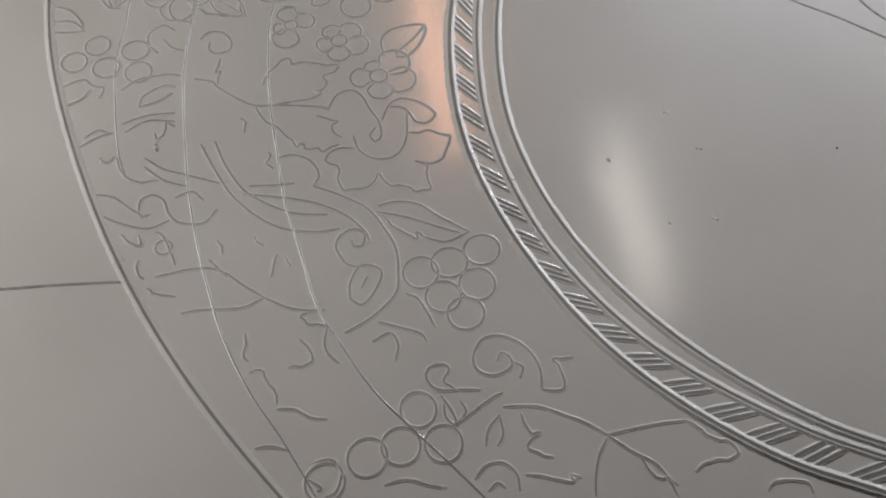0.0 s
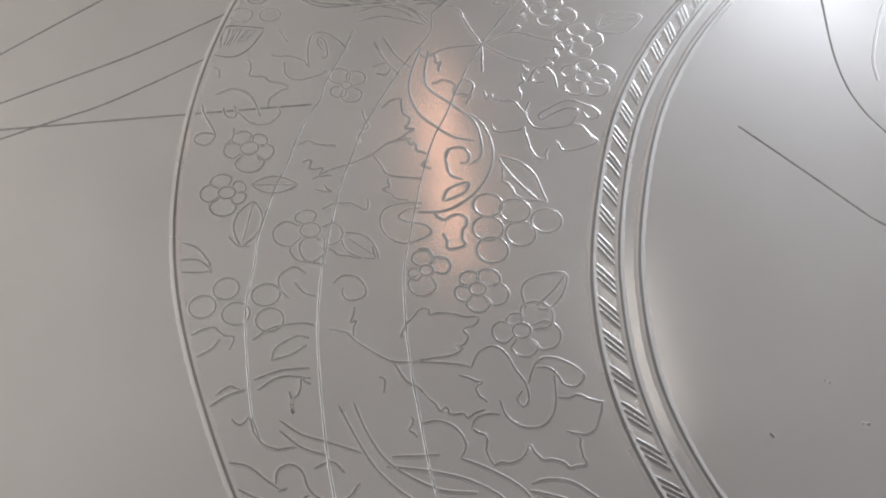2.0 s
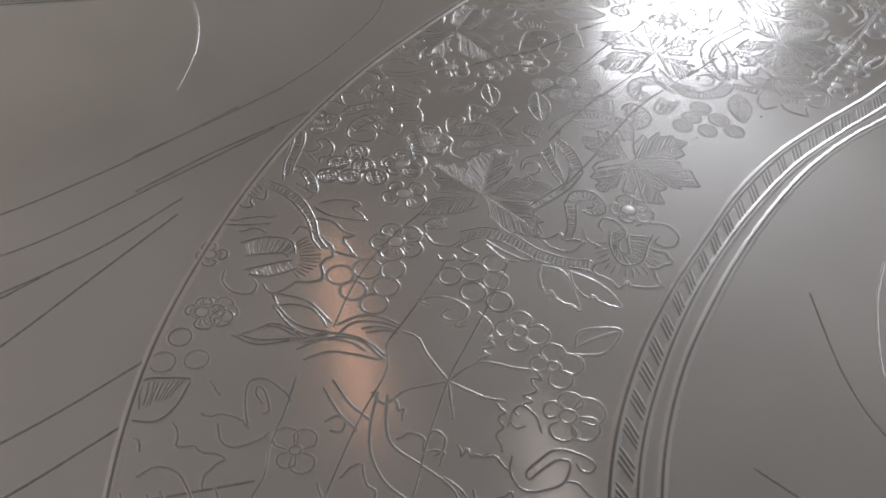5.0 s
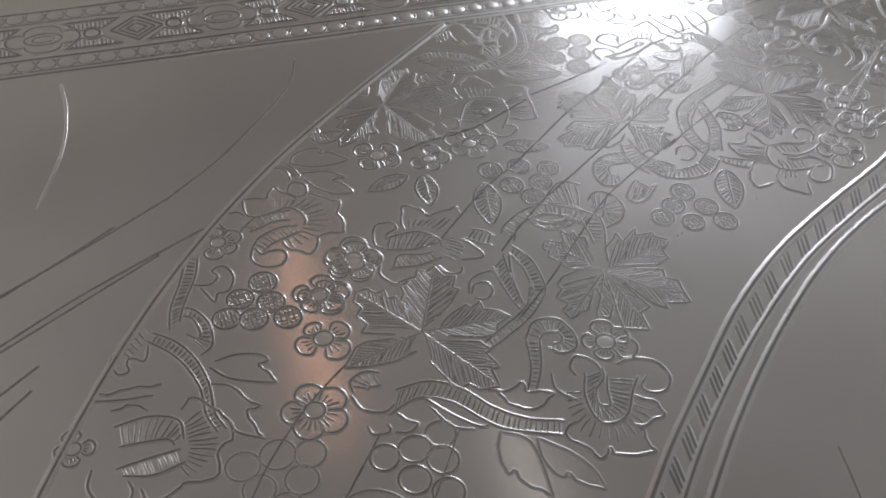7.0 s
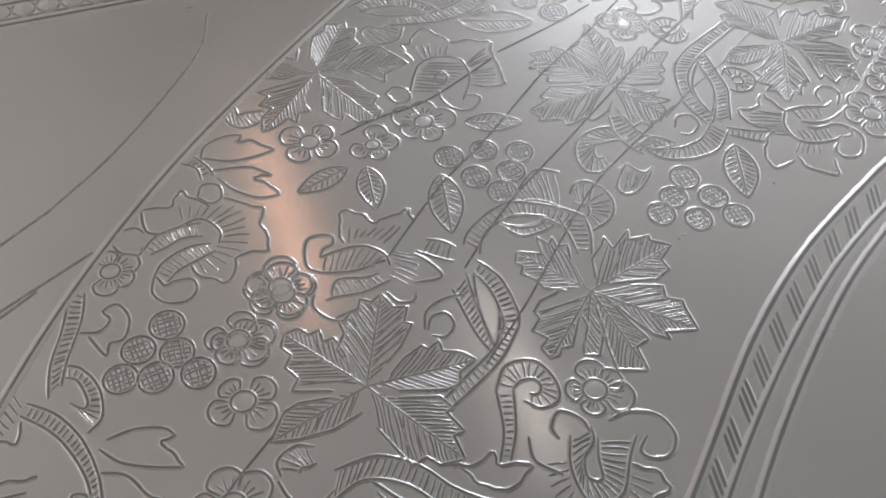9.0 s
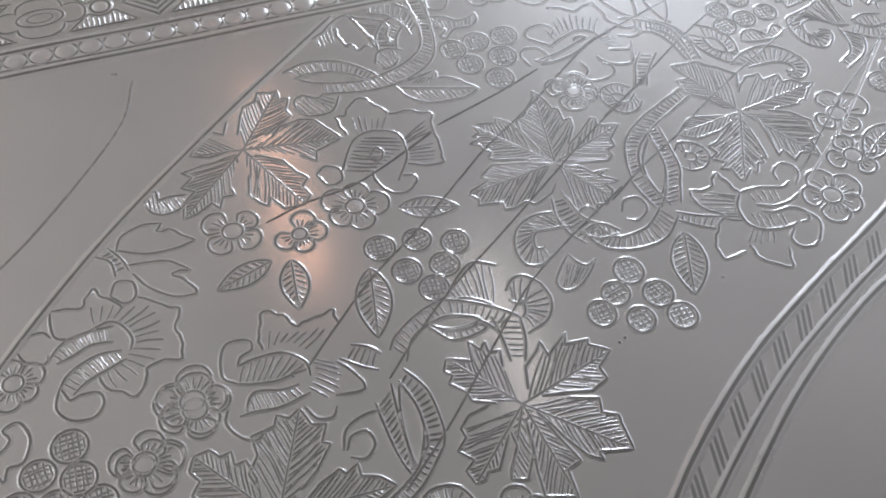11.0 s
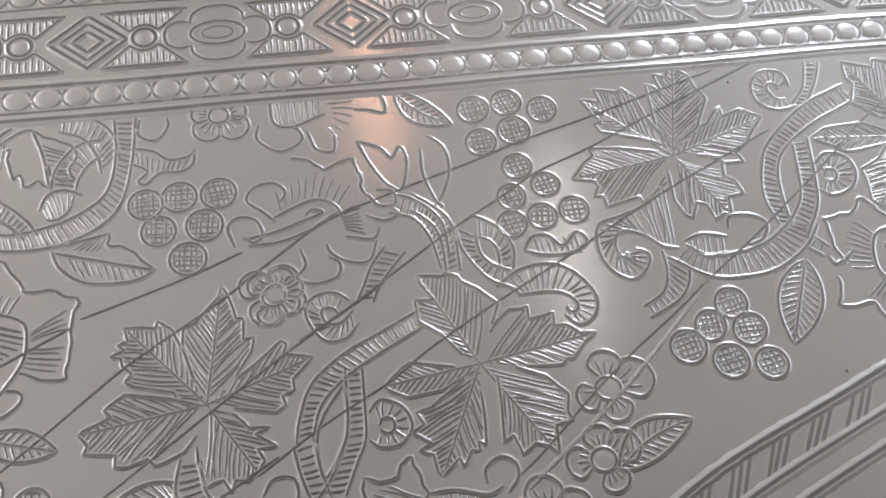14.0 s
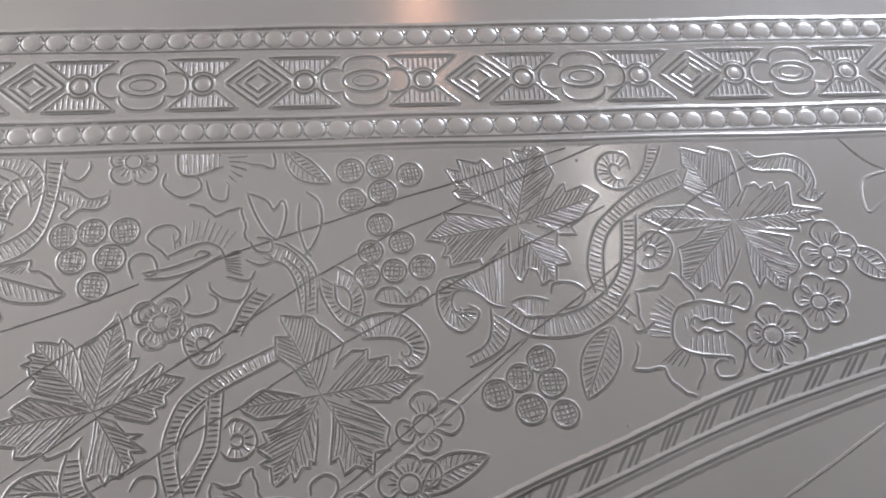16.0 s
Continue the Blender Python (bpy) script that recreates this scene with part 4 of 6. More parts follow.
ribs([(-13.2, -50.1), (-16.7, -52.7), (-19.6, -58)], [(-7.7, -51.8), (-7, -55.3), (-15, -59.4)], lines=False)
cut((-13.7, -55.1), (-12.1, -53.7), (-11.2, -55.2), (-12.4, -57), (-13.6, -56.6))
cut((-14.2, -58.5), (-14.5, -61.3), (-12.8, -64.6), (-9.9, -65.5), (-7.3, -63.5), (-7.7, -62), (-10.2, -61.5))
cut((-24.3, -56.7), (-22.3, -55.3), (-20.1, -56.7), (-20.3, -59.4), (-23, -59.7), (-24.3, -56.7))
rays([(-14.8, -49.6), (-9.4, -50.1)], [(-14.9, -44.3), (-7.2, -46.7)], 6)
rays([(-6.5, -55.2), (-7.6, -58.5)], [(-1, -55.4), (-2.6, -60)], 5)
rays([(-6.4, -53), (-6.3, -54.5)], [(-1.2, -49.3), (-0.3, -53.4)], 4)
inside()
ribs([(14.2, -77.9), (10, -77.5), (6, -79.3), (4.1, -83.2), (4.6, -86.9), (7.4, -87.8), (10.1, -86.4)], [(15.4, -81.6), (11.8, -81.1), (9, -81.1), (7.9, -82.5), (7.7, -84.3), (8.8, -84.7), (9.4, -84.2)])
ribs([(16.5, -82.6), (19.1, -87.7), (24.7, -89.8), (30.6, -89.1), (35, -85.2)], [(19.5, -82.2), (22, -86.3), (27.6, -86.2), (31.1, -84), (32.6, -82.4)])
inside("vine_leaf")
lobe((-5.9, -111.6), (-14.6, -100.2), [(-6.5, -104.5), (-5.8, -101.4), (-7.7, -101.3), (-7.6, -99.1), (-8.8, -100.4), (-10.2, -98.3), (-10.8, -102)], [(-9.7, -110.3), (-13.3, -108.6), (-13.6, -106.9), (-15.7, -104.7), (-14.7, -103.4), (-15.8, -102.3)])
lobe((-5.9, -111.6), (11.4, -107), [(-4.1, -109.5), (-3, -105.6), (-0.1, -103.3), (1, -101.9), (1.3, -104.8), (5.6, -101.7), (4.7, -103.7), (8.7, -103.9), (8.3, -104.9)], [(-2.4, -111.2), (1.2, -111.8), (5.7, -112.8), (8.7, -111.6), (8.3, -109.3)])
lobe((-5.9, -111.6), (7.5, -124.1), [(0.9, -112.7), (6, -114.4), (5.4, -116.8), (7.7, -118.1), (7.5, -119.6), (7.5, -121.6)], [(-4.3, -113.6), (-3, -116.1), (-1.8, -119), (0.3, -122.7), (2.4, -124.3), (2.2, -122.8)])
lobe((-5.9, -111.6), (-3.7, -128.5), [(-3.9, -114.8), (-2.7, -118.7), (-1, -123.2), (-3.5, -124)], [(-6.6, -116.9), (-7.9, -122.4), (-8.4, -126.9)])
lobe((-5.9, -111.6), (-12.2, -122.8), [(-6.4, -114), (-7.3, -119.7), (-9.8, -123.6)], [(-9.4, -115.5), (-9.4, -118), (-11.6, -121.2)])
lobe((-5.9, -111.6), (-17.5, -121.8), [(-9.9, -115.8), (-13.2, -120.6), (-15, -120.5), (-15.9, -121.6)], [(-10.5, -110), (-14.6, -110.8), (-16.6, -112.6), (-16.3, -114.2), (-18.3, -116), (-16.4, -118.1), (-18.2, -119.4)])
inside()
ribs([(-10.6, -88.9), (-7.4, -85.7), (-4.1, -83.7), (-0.3, -85.5)], [(-9.9, -89.7), (-7.1, -90.4), (-4.7, -92), (-3.1, -93.7)])
ribs([(-0.7, -90.9), (1.1, -89.1), (3.2, -88.9), (5.5, -91.1)], [(-0.8, -92.7), (0.2, -93.9), (1.2, -94), (2.3, -93.7)])
ribs([(5.5, -91.1), (6, -94.9), (4, -98.3), (-0.2, -99.9)], [(1.4, -93.4), (1.2, -95.1), (0.8, -96.1), (0.1, -96.7)])
ribs([(-22.7, -95.9), (-21, -93.6), (-16.2, -90.6), (-11.7, -89.2)], [(-20.8, -98.7), (-18.6, -95), (-14.5, -92.9), (-10.9, -92.6)])
ribs([(-11.7, -89.2), (-7.4, -91.1), (-3.3, -93.7), (-0.3, -96.4)], [(-11.9, -92.6), (-8.3, -93.8), (-6.1, -95.9), (-4.2, -98.6)])
cut((-15.1, -93.3), (-11.9, -92.6), (-8.3, -93.8), (-6.7, -94.9), (-10, -95.5), (-13.2, -94.8), (-15.1, -93.3))
ribs([(-15.3, -93.8), (-12.5, -97.2), (-7.6, -97.2), (-5.2, -95.9)], [(-14.8, -93.7), (-11.9, -95.5), (-8.6, -95.8), (-6.4, -95.3)])
ribs([(-4.8, -94.9), (-4.6, -99.6), (-4.8, -103.9)], [(-0.3, -96.4), (-1, -100.7), (-2.6, -104.6)])
inside("vine_leaf")
lobe((-46.5, -117.5), (-39.2, -101.5), [(-48.1, -112.9), (-49, -109.7), (-47.1, -107.1), (-47.3, -103.8), (-43.6, -103.2), (-42.8, -101.5), (-41.1, -102.6)], [(-42.3, -114.5), (-39.3, -112.3), (-36.2, -108.7), (-37.4, -108.1), (-35.9, -105.3), (-38.1, -104.7)])
lobe((-46.5, -117.5), (-56.2, -104.3), [(-48.1, -112.9), (-48.1, -110.7), (-48.9, -107.4), (-50.7, -107.6), (-50.7, -105.3), (-52.5, -105.6), (-53.8, -104)], [(-51.5, -116.7), (-57.6, -114.8), (-56.1, -113), (-57.6, -110.4), (-56.1, -108.5), (-57.3, -106.6)])
lobe((-46.5, -117.5), (-28.7, -118.2), [(-42.4, -116.7), (-39.5, -114.5), (-36.1, -113.1), (-35.3, -114.1), (-33.2, -113.1), (-33.3, -115.1), (-30.7, -116.1)], [(-42.2, -119.7), (-35, -121.9), (-32.6, -121.6), (-31.9, -119.6)])
lobe((-46.5, -117.5), (-36.3, -133.8), [(-42.6, -121), (-36.4, -122.7), (-35, -125.3), (-36.3, -125.6), (-34.8, -129.5), (-36.6, -129.7)], [(-47.1, -124.8), (-45.3, -129.4), (-44, -132.4), (-41.6, -131.7), (-40.1, -133.5)])
lobe((-46.5, -117.5), (-62.7, -122.2), [(-51.8, -117.8), (-57.1, -117.1), (-59.5, -117.9)], [(-48.4, -121.6), (-53.2, -123.1), (-58.6, -123)])
inside()
inside("blossom")
ribs([(-20, -135), (-22, -139.8), (-22, -145), (-20.1, -146.8), (-16.3, -145.9), (-12.9, -141), (-10.5, -138.2)], [(-16.4, -134.6), (-17.1, -137.1), (-19.5, -139.2), (-20.3, -142.2), (-18.4, -143.1), (-17.5, -139.7), (-16.2, -136.7)])
cut((-21.8, -135.2), (-22.2, -133), (-20, -130.8), (-17.4, -132.9), (-16.9, -135.8))
cut((-13.5, -134.6), (-9.9, -134.2), (-6, -136), (-4.9, -139.8), (-6.9, -142.6), (-9.7, -142.5), (-11.1, -140.8), (-9, -138.7))
edge((-13.5, -142.1), (-10, -144.4), (-9.4, -147.8), (-14.4, -149), (-16.1, -147.9))
edge((-14.7, -149.5), (-15.3, -153.1), (-14.3, -154.6), (-22.2, -153), (-22, -151.2), (-24.6, -153.5), (-25.6, -150.8), (-28.3, -148.2), (-28.6, -146.3), (-25.7, -144.6))
cut((-26.1, -133.3), (-26.6, -137.2), (-23.5, -140.7))
rays([(-22, -138.5), (-23.2, -144), (-20.3, -147.4), (-16.1, -146.6), (-14, -143.3)], [(-26, -137.4), (-26.6, -145.6), (-22.2, -150.5), (-14.9, -150.1), (-10.6, -145.6)], 16)
inside()
petals((-13.2, -129), 1.9, (-12.3, -123.8), (-8.4, -127.9), (-8.3, -132.8), (-15.4, -133), (-17.6, -127.8))
ribs([(-27.8, -124.3), (-29.2, -131.1), (-31.6, -135.8)], [(-25.2, -125), (-27.4, -131.6), (-30.1, -136.2)])
ribs([(-27.8, -124.3), (-24.7, -120.7), (-20.2, -121.2), (-18.4, -125.4), (-19.2, -128.9), (-22.3, -129.4), (-24.4, -127.4)], [(-25.2, -125), (-23.6, -124), (-21.4, -124.3), (-20.9, -125.9), (-21.6, -126.9), (-22.6, -126.9), (-23, -126.4)])
edge((-39.1, -133.8), (-35.8, -135.3), (-31.9, -133.7), (-32.3, -136.3), (-26.8, -137.8), (-30.4, -140.1), (-33.6, -139.9), (-36.1, -137.9), (-37.3, -134.9))
ribs([(-54.9, -129.4), (-48.4, -129.2), (-43, -132.7), (-39.3, -137.6), (-34.3, -141.6), (-27.6, -144.1)], [(-57.4, -134.5), (-51.5, -132.3), (-45.9, -134.8), (-42.1, -139.4), (-38, -143.1), (-28.8, -146.9)])
ribs([(-62.5, -128), (-62.4, -125.4), (-59.4, -123.9), (-56.7, -124.9)], [(-59.9, -128.3), (-59.2, -127.6), (-58.2, -127.8), (-57.1, -127.5)])
cut((-63.1, -128.5), (-61.9, -132), (-58.2, -133.7), (-55.8, -132.4))
cut((-50.5, -132.6), (-46.7, -137.5), (-42.6, -141.2), (-40.5, -141.1))
cut((-50.1, -134.7), (-47.5, -139.8), (-43.8, -141.5))
cut((-61.8, -135.8), (-61.3, -137.8), (-58.3, -138), (-58.3, -136.2))
cut((-56.3, -134.2), (-54.8, -136.5), (-53.1, -137.6), (-55, -139), (-57.4, -138.3))
inside("leaf", "blossom traced in outline only")
edge((-39.7, -143.2), (-41.6, -148.7), (-41.2, -151.8), (-39.8, -151), (-38.7, -154.8), (-35.3, -158), done=False)
cut((-39.7, -143.2), (-35.7, -145.6), (-34.8, -150), (-35.3, -158), done=False)
cut((-33.8, -146.1), (-34.3, -150.2), (-33.2, -154), (-32, -154.9), done=False)
edge((-32, -154.9), (-31.2, -154), (-29, -157.5), (-26.1, -159.2), done=False)
cut((-33.8, -146.1), (-29.2, -150.4), (-26.7, -154.7), (-26.1, -159.2), done=False)
inside()
petals((-63.2, -103), 1.8, (-61.4, -98.1), (-57.2, -103.1), (-60.5, -108.4), (-66.3, -106.8), (-68.2, -101.4))
petals((-64.9, -114.2), 1.9, (-67, -110.1), (-59.8, -112.4), (-61.8, -119.4), (-70.3, -115.6))
petals((-70, -130), 1.9, (-70.5, -124.1), (-64.2, -127.5), (-65.7, -134.8), (-72.9, -135.6), (-75.9, -129.4))
petals((-54.5, -95.1), 1.9, (-53, -89), (-49.3, -95.9), (-53, -101), (-59.1, -97.5), (-59.5, -92.4))
petals((-80.2, -83.5), 1.6, (-80.4, -79.2), (-75.4, -82.2), (-77.3, -86.8), (-82, -88.1))
grapes(2.7, (-73.3, -96.9), (-78.3, -100.2), (-72.7, -102.5), (-81.7, -104.6), (-76.6, -106), (-70.3, -107.2))
ribs([(-86.7, -85.2), (-89, -92.7), (-91.5, -99), (-92.4, -104.6)], [(-84.7, -86.6), (-85.9, -91.9), (-89, -98.9), (-90.3, -103)])
ribs([(-89.8, -99.4), (-87.1, -100.9), (-85, -105.2), (-85.2, -110.2), (-87.6, -112.3)], [(-89.9, -101.6), (-87.9, -102.9), (-86.9, -106.8), (-87.6, -108.1), (-89.5, -106.4)])
ribs([(-95.5, -104.5), (-91.7, -107.7), (-88.7, -112.7), (-87.1, -119.2), (-87, -125.7), (-85.6, -129.8)], [(-96.7, -106.3), (-93, -110.1), (-90.5, -114.3), (-88.7, -120.1), (-88.5, -125.9), (-87.1, -130)])
inside("bud")
cut((-85.3, -114.3), (-81.1, -113.8), (-77.1, -114.9), (-75.5, -116.7))
edge((-75.5, -116.7), (-78, -117), (-76.3, -119.5), (-75.3, -122.2))
cut((-86.5, -115.4), (-83.9, -118.5), (-80.1, -120.5), (-75.3, -122.2))
cut((-87.1, -119.2), (-83.3, -120.9), (-80.9, -124.9), (-78.6, -126.5))
edge((-78.6, -126.5), (-81.7, -126.6), (-80.8, -130.5), (-79.8, -133.3))
cut((-85.3, -127.4), (-83.9, -130.9), (-79.4, -133.7))
inside()
cut((-86.8, -94.1), (-83.6, -94.9), (-81.6, -93.1), (-82.5, -91.2), (-80.1, -90.5), (-78.7, -93.8), (-80.1, -97.4), (-82.3, -97.6), (-83.2, -99.7), (-85.3, -95.3))
edge((-108.1, -117.3), (-107.1, -116.3), (-101.7, -116.5), (-96.8, -117.2), (-95.3, -117))
cut((-108.1, -117.6), (-101.9, -118.8), (-97, -119.1))
ribs([(9.1, -16.5), (8.5, -24.6), (6.9, -32), (3.7, -36.1), (-2.1, -38.7), (-8.8, -39.2), (-17.9, -37.4)], [(5.7, -16.4), (5.9, -23.9), (4.5, -30.1), (0.7, -33.5), (-4.4, -35.5), (-10.3, -36.2), (-17.6, -34.6)])
ribs([(4, -20.1), (-0.2, -21), (-3.3, -24.9), (-4.1, -29.1)], [(4.1, -22.8), (1.7, -24.8), (0.3, -27.1), (-0.3, -29.5)])
ribs([(-3.3, -15.1), (1.7, -15.8), (5.2, -19), (6.6, -24.1)], [(-3.2, -17.9), (0.6, -19.6), (3, -23.2), (3.7, -26.6)])
ribs([(-5.7, -32.5), (-4.5, -29.7), (-2, -29.1), (0.8, -30.4)], [(-4.7, -34.2), (-3.3, -34.4), (-1.7, -33.5), (-0.6, -31.9)])
inside("vine_leaf")
edge((-16.2, -22.3), (-10.8, -18.4), (-8.1, -17), (-7.2, -17.3))
edge((-11.1, -20.9), (-10.6, -20.4), (-10.4, -24.4), (-9.9, -26.4), (-8.8, -25.4), (-8.2, -28.1), (-6, -26.8), (-4.3, -28.5))
cut((-7.2, -17.3), (-5.4, -22.4), (-4.3, -28.5))
edge((-7.2, -17.3), (-3, -19.7), (0.1, -22.4), (-1.4, -25.3), (-0.2, -27.6), (-4, -26.6), (-5.3, -23.1))
rays([(-6, -19.6), (-4.1, -27.2)], [(-0.9, -22.2), (-0.7, -27.2)], 8)
rays([(-15.7, -21.8), (-10.9, -19)], [(-15.1, -25.1), (-11.6, -24.7)], 5)
inside()
inside("leaf")
cut((-3.6, -39.2), (0.9, -38.5), (4.9, -37.7))
edge((4.9, -37.7), (4.5, -39.8), (8.2, -41), (11.7, -44.9))
cut((11.7, -44.9), (8.1, -46.3), (1.5, -45.8), (-2.3, -43), (-3.7, -39.7))
cut((-3.3, -40.2), (4, -42.5), (11.7, -44.9))
rays([(-1.9, -40.9), (4, -42.6), (10.8, -44.8)], [(-0.2, -44.4), (6.2, -46.2), (11.3, -45.4)], 12)
rays([(-0.8, -39.9), (3.4, -40.7)], [(1.8, -38.8), (4.8, -38.4)], 5)
inside()
inside("leaf")
cut((8, -22.4), (11.6, -23.3), (14.3, -25.3), (17.5, -24.8), (18.3, -23.6))
cut((18.3, -23.6), (18, -26.3), (15.9, -27.7), (12.8, -27.6), (10.4, -29.6), (9.4, -28.7), (10.9, -27.1), (8.6, -25.6), (7.4, -25.6))
rays([(8.6, -23), (13.3, -25.1), (17.9, -24.5)], [(9.1, -26), (12.8, -27.6), (16.4, -27.6)], 10)
inside()
inside("blossom")
edge((39.3, -80.7), (43.7, -81.5), (46.2, -78.1), (47.1, -81.2), (48, -84))
edge((39.3, -80.7), (39.2, -83.7), (40.3, -85.9), (43.2, -88.4))
edge((43.2, -88.4), (41.1, -89.1), (38.8, -91.8), (37.9, -95.7), (38.4, -96.8), (42.7, -96.1))
edge((44, -95.1), (43.9, -97.8), (46.5, -100.3), (49, -101.9), (50.3, -97.7))
cut((48, -84), (51.8, -84), (56.2, -85.2), (58.5, -84.3))
cut((48, -84), (46, -87), (46, -90.9), (48.4, -93), (52.8, -93.7), (54.8, -93.2))
ribs([(48.4, -84.3), (51.8, -84.2), (55.7, -85.2)], [(48.8, -87), (51.1, -87.3), (55.1, -88.4)], lines=False)
cut((49.6, -87.4), (52.4, -88.7), (55.8, -88.6), (58.7, -87.4))
cut((49.9, -89), (51.9, -90), (55.2, -89.9), (57.4, -91.5), (57.1, -93.4), (55.3, -93.4))
ribs([(46.5, -88.3), (49.7, -89.5), (54.4, -90.1)], [(46.7, -91.4), (48.9, -92.9), (53.8, -93.6)], lines=False)
cut((57.2, -91), (58.7, -94.3), (56, -98.3), (52.8, -98.4), (51.8, -96.2), (53.5, -94.3))
cut((56.3, -83.7), (56.4, -81.6), (58.7, -80.1), (60.7, -81.2), (60.8, -83.3), (59, -85.4))
rays([(47.7, -84.4), (45.8, -86.9), (45.3, -90.2)], [(42.3, -81.5), (39.5, -84.2), (42.5, -89)], 9)
rays([(46, -92), (49.9, -93.8)], [(43.1, -94.8), (49, -96.2)], 5)
ribs([(34.8, -84.5), (37.9, -86.3), (43.2, -88.4)], [(34.2, -86.2), (37.2, -88.5), (40.6, -90.5)])
inside()
petals((64.1, -89.8), 1.9, (63.7, -83.6), (70.2, -87.9), (67.9, -93.8), (61.9, -95.6), (58.7, -88.4))
inside("leaf")
cut((12.4, -87.1), (10, -89.5), (8.2, -92), (8.9, -94), (11.5, -94), (14.6, -91.8), (16.7, -89.5))
cut((16.7, -89.5), (14.7, -90.4), (13.3, -89.3), (12.4, -87.1))
rays([(11.1, -89), (15.6, -90.4)], [(8.8, -93.1), (11.5, -94)], 7)
inside()
ribs([(48.9, -35.6), (52.6, -37.3), (55.9, -41.3), (56.5, -47.7)], [(47.9, -38.9), (51.7, -40.5), (53.8, -44.2), (54.8, -49.7)])
ribs([(14.5, -74.6), (13.7, -79.1), (14.6, -83.3), (16.6, -86.2)], [(17.2, -74.8), (17.6, -79), (19.1, -81.7), (21.2, -83.2)])
ribs([(16.8, -83.4), (20.4, -82.7), (23.4, -85.2)], [(17, -84.1), (19.5, -85.8), (23.2, -85.7)])
cut((25.4, -81.5), (27, -79.2), (29.7, -79.4), (30.1, -82.3), (27.5, -84.1), (25.6, -83.3))
ribs([(-21.8, -99.8), (-19.3, -104.7), (-19, -111.4), (-19.9, -114.4)], [(-23.1, -101.5), (-21.8, -106.6), (-21.8, -111.5), (-22.3, -113.7)])
ribs([(-27.7, -104.2), (-27.6, -107.5), (-27, -114), (-25.9, -117.7)], [(-24.4, -101.7), (-24.9, -106.6), (-25.1, -112.2), (-25, -116.9)])
cut((-23.2, -102), (-21.8, -106.6), (-22.1, -111.4), (-25, -116.9), (-25.1, -112.2), (-24.6, -107.5), (-23.2, -102))
ribs([(-19.9, -114.4), (-24.7, -119.2), (-30.7, -122.8), (-36.3, -125.6)], [(-21.8, -113.1), (-25.8, -117.4), (-31.1, -120.5), (-36.1, -123.5)])
cut((-34.1, -110.6), (-32.8, -108.5), (-30.4, -108.4), (-29.8, -110.9), (-31.8, -112.7), (-33.9, -111.8))
cut((-34.6, -110.4), (-33.2, -107.1), (-29.7, -105.6), (-26.4, -105.8))
cut((-127.5, -165), (-126.2, -159.9), (-121.8, -160.1), (-117.5, -161.1))
cut((-129.4, -169), (-124.6, -170.1), (-120.9, -167.6), (-117.6, -161.9))
rays([(-126.8, -160.2), (-118.2, -161.3)], [(-127.9, -167), (-121.8, -165.4)], 9)
grapes(2.5, (-122.6, -155.9), (-116, -156.4), hatched=False, done=False)
cut((-128.8, -173.2), (-127.7, -174.1), (-127.7, -176.6), done=False)
inside("scroll", "blossom traced in outline only")
cut((-128.4, -182), (-124.9, -180.4), (-121.4, -182.2), (-119.8, -185.5), (-118.8, -189.4), done=False)
cut((-131.3, -184.6), (-130.7, -187.7), (-129.1, -191.6), (-128.4, -194.6), (-130.3, -196.8), (-132.5, -195.8), (-132.5, -194.1), (-130.8, -193.1), (-128.4, -193.9), done=False)
cut((-126.7, -186), (-126.2, -188.4), (-124.5, -189.4), (-123.9, -187.9), (-124.4, -185.6), done=False)
cut((-124.5, -186.4), (-122.8, -188.8), (-120.6, -191.4), (-117.3, -191.9), (-114.6, -189.3), (-114.9, -186.9), done=False)
cut((-124.4, -192.3), (-124.7, -195.2), (-126.4, -197), done=False)
inside()
petals((-121.2, -198.5), 1.9, (-123.6, -193.9), (-118, -195.4), (-116.4, -200.9), (-121.2, -205.4), (-126.5, -199.1), done=False)
petals((-125.9, -210.4), 1.7, (-127.7, -205.5), (-122.2, -208.6), (-122.4, -212.8), (-127.1, -216.4), (-131.2, -210.2), done=False)
plain_leaf((-120.8, -208.8), (-111.5, -209.7), 4.5, done=False)
plain_leaf((-120.5, -213.3), (-123, -224.6), 5.5, done=False)
petals((-109.5, -221.8), 2.0, (-116.8, -222.6), (-110.6, -216.7), (-103.4, -224), (-110.7, -229.6), done=False)
plain_leaf((-103.4, -223.4), (-96.7, -230.1), 5.0, done=False)
inside("blossom", "blossom traced in outline only")
cut((-107.7, -175.2), (-107.7, -169.4), (-106.5, -164.3), (-103.3, -163.9), (-99.9, -167.8), (-98.9, -170.5), done=False)
cut((-104.4, -169.8), (-105.4, -167.1), (-104.7, -165.4), (-103.6, -167.3), (-103.4, -171.7), (-104.7, -172.3), done=False)
cut((-113.2, -172.8), (-112.9, -177), (-110.6, -178.9), (-105.7, -178), (-103.8, -176.6), done=False)
edge((-116.1, -169.9), (-114.9, -170.9), (-110.1, -171.6), (-107.7, -175.2), done=False)
edge((-121.6, -170.9), (-120.5, -173.5), (-121.2, -176.7), (-117.7, -177.1), (-116.6, -178.9), (-112, -181.1), (-115.6, -183), (-116.9, -185.1), (-117, -186.7), done=False)
edge((-113.9, -162.4), (-112.8, -165.2), (-112.2, -166.2), done=False)
inside()
petals((-99.7, -181.7), 1.1, (-102, -176.5), (-96, -178), (-98.3, -187), (-102.8, -184.8), done=False)
inside("vine_leaf", "vine leaf traced in outline only")
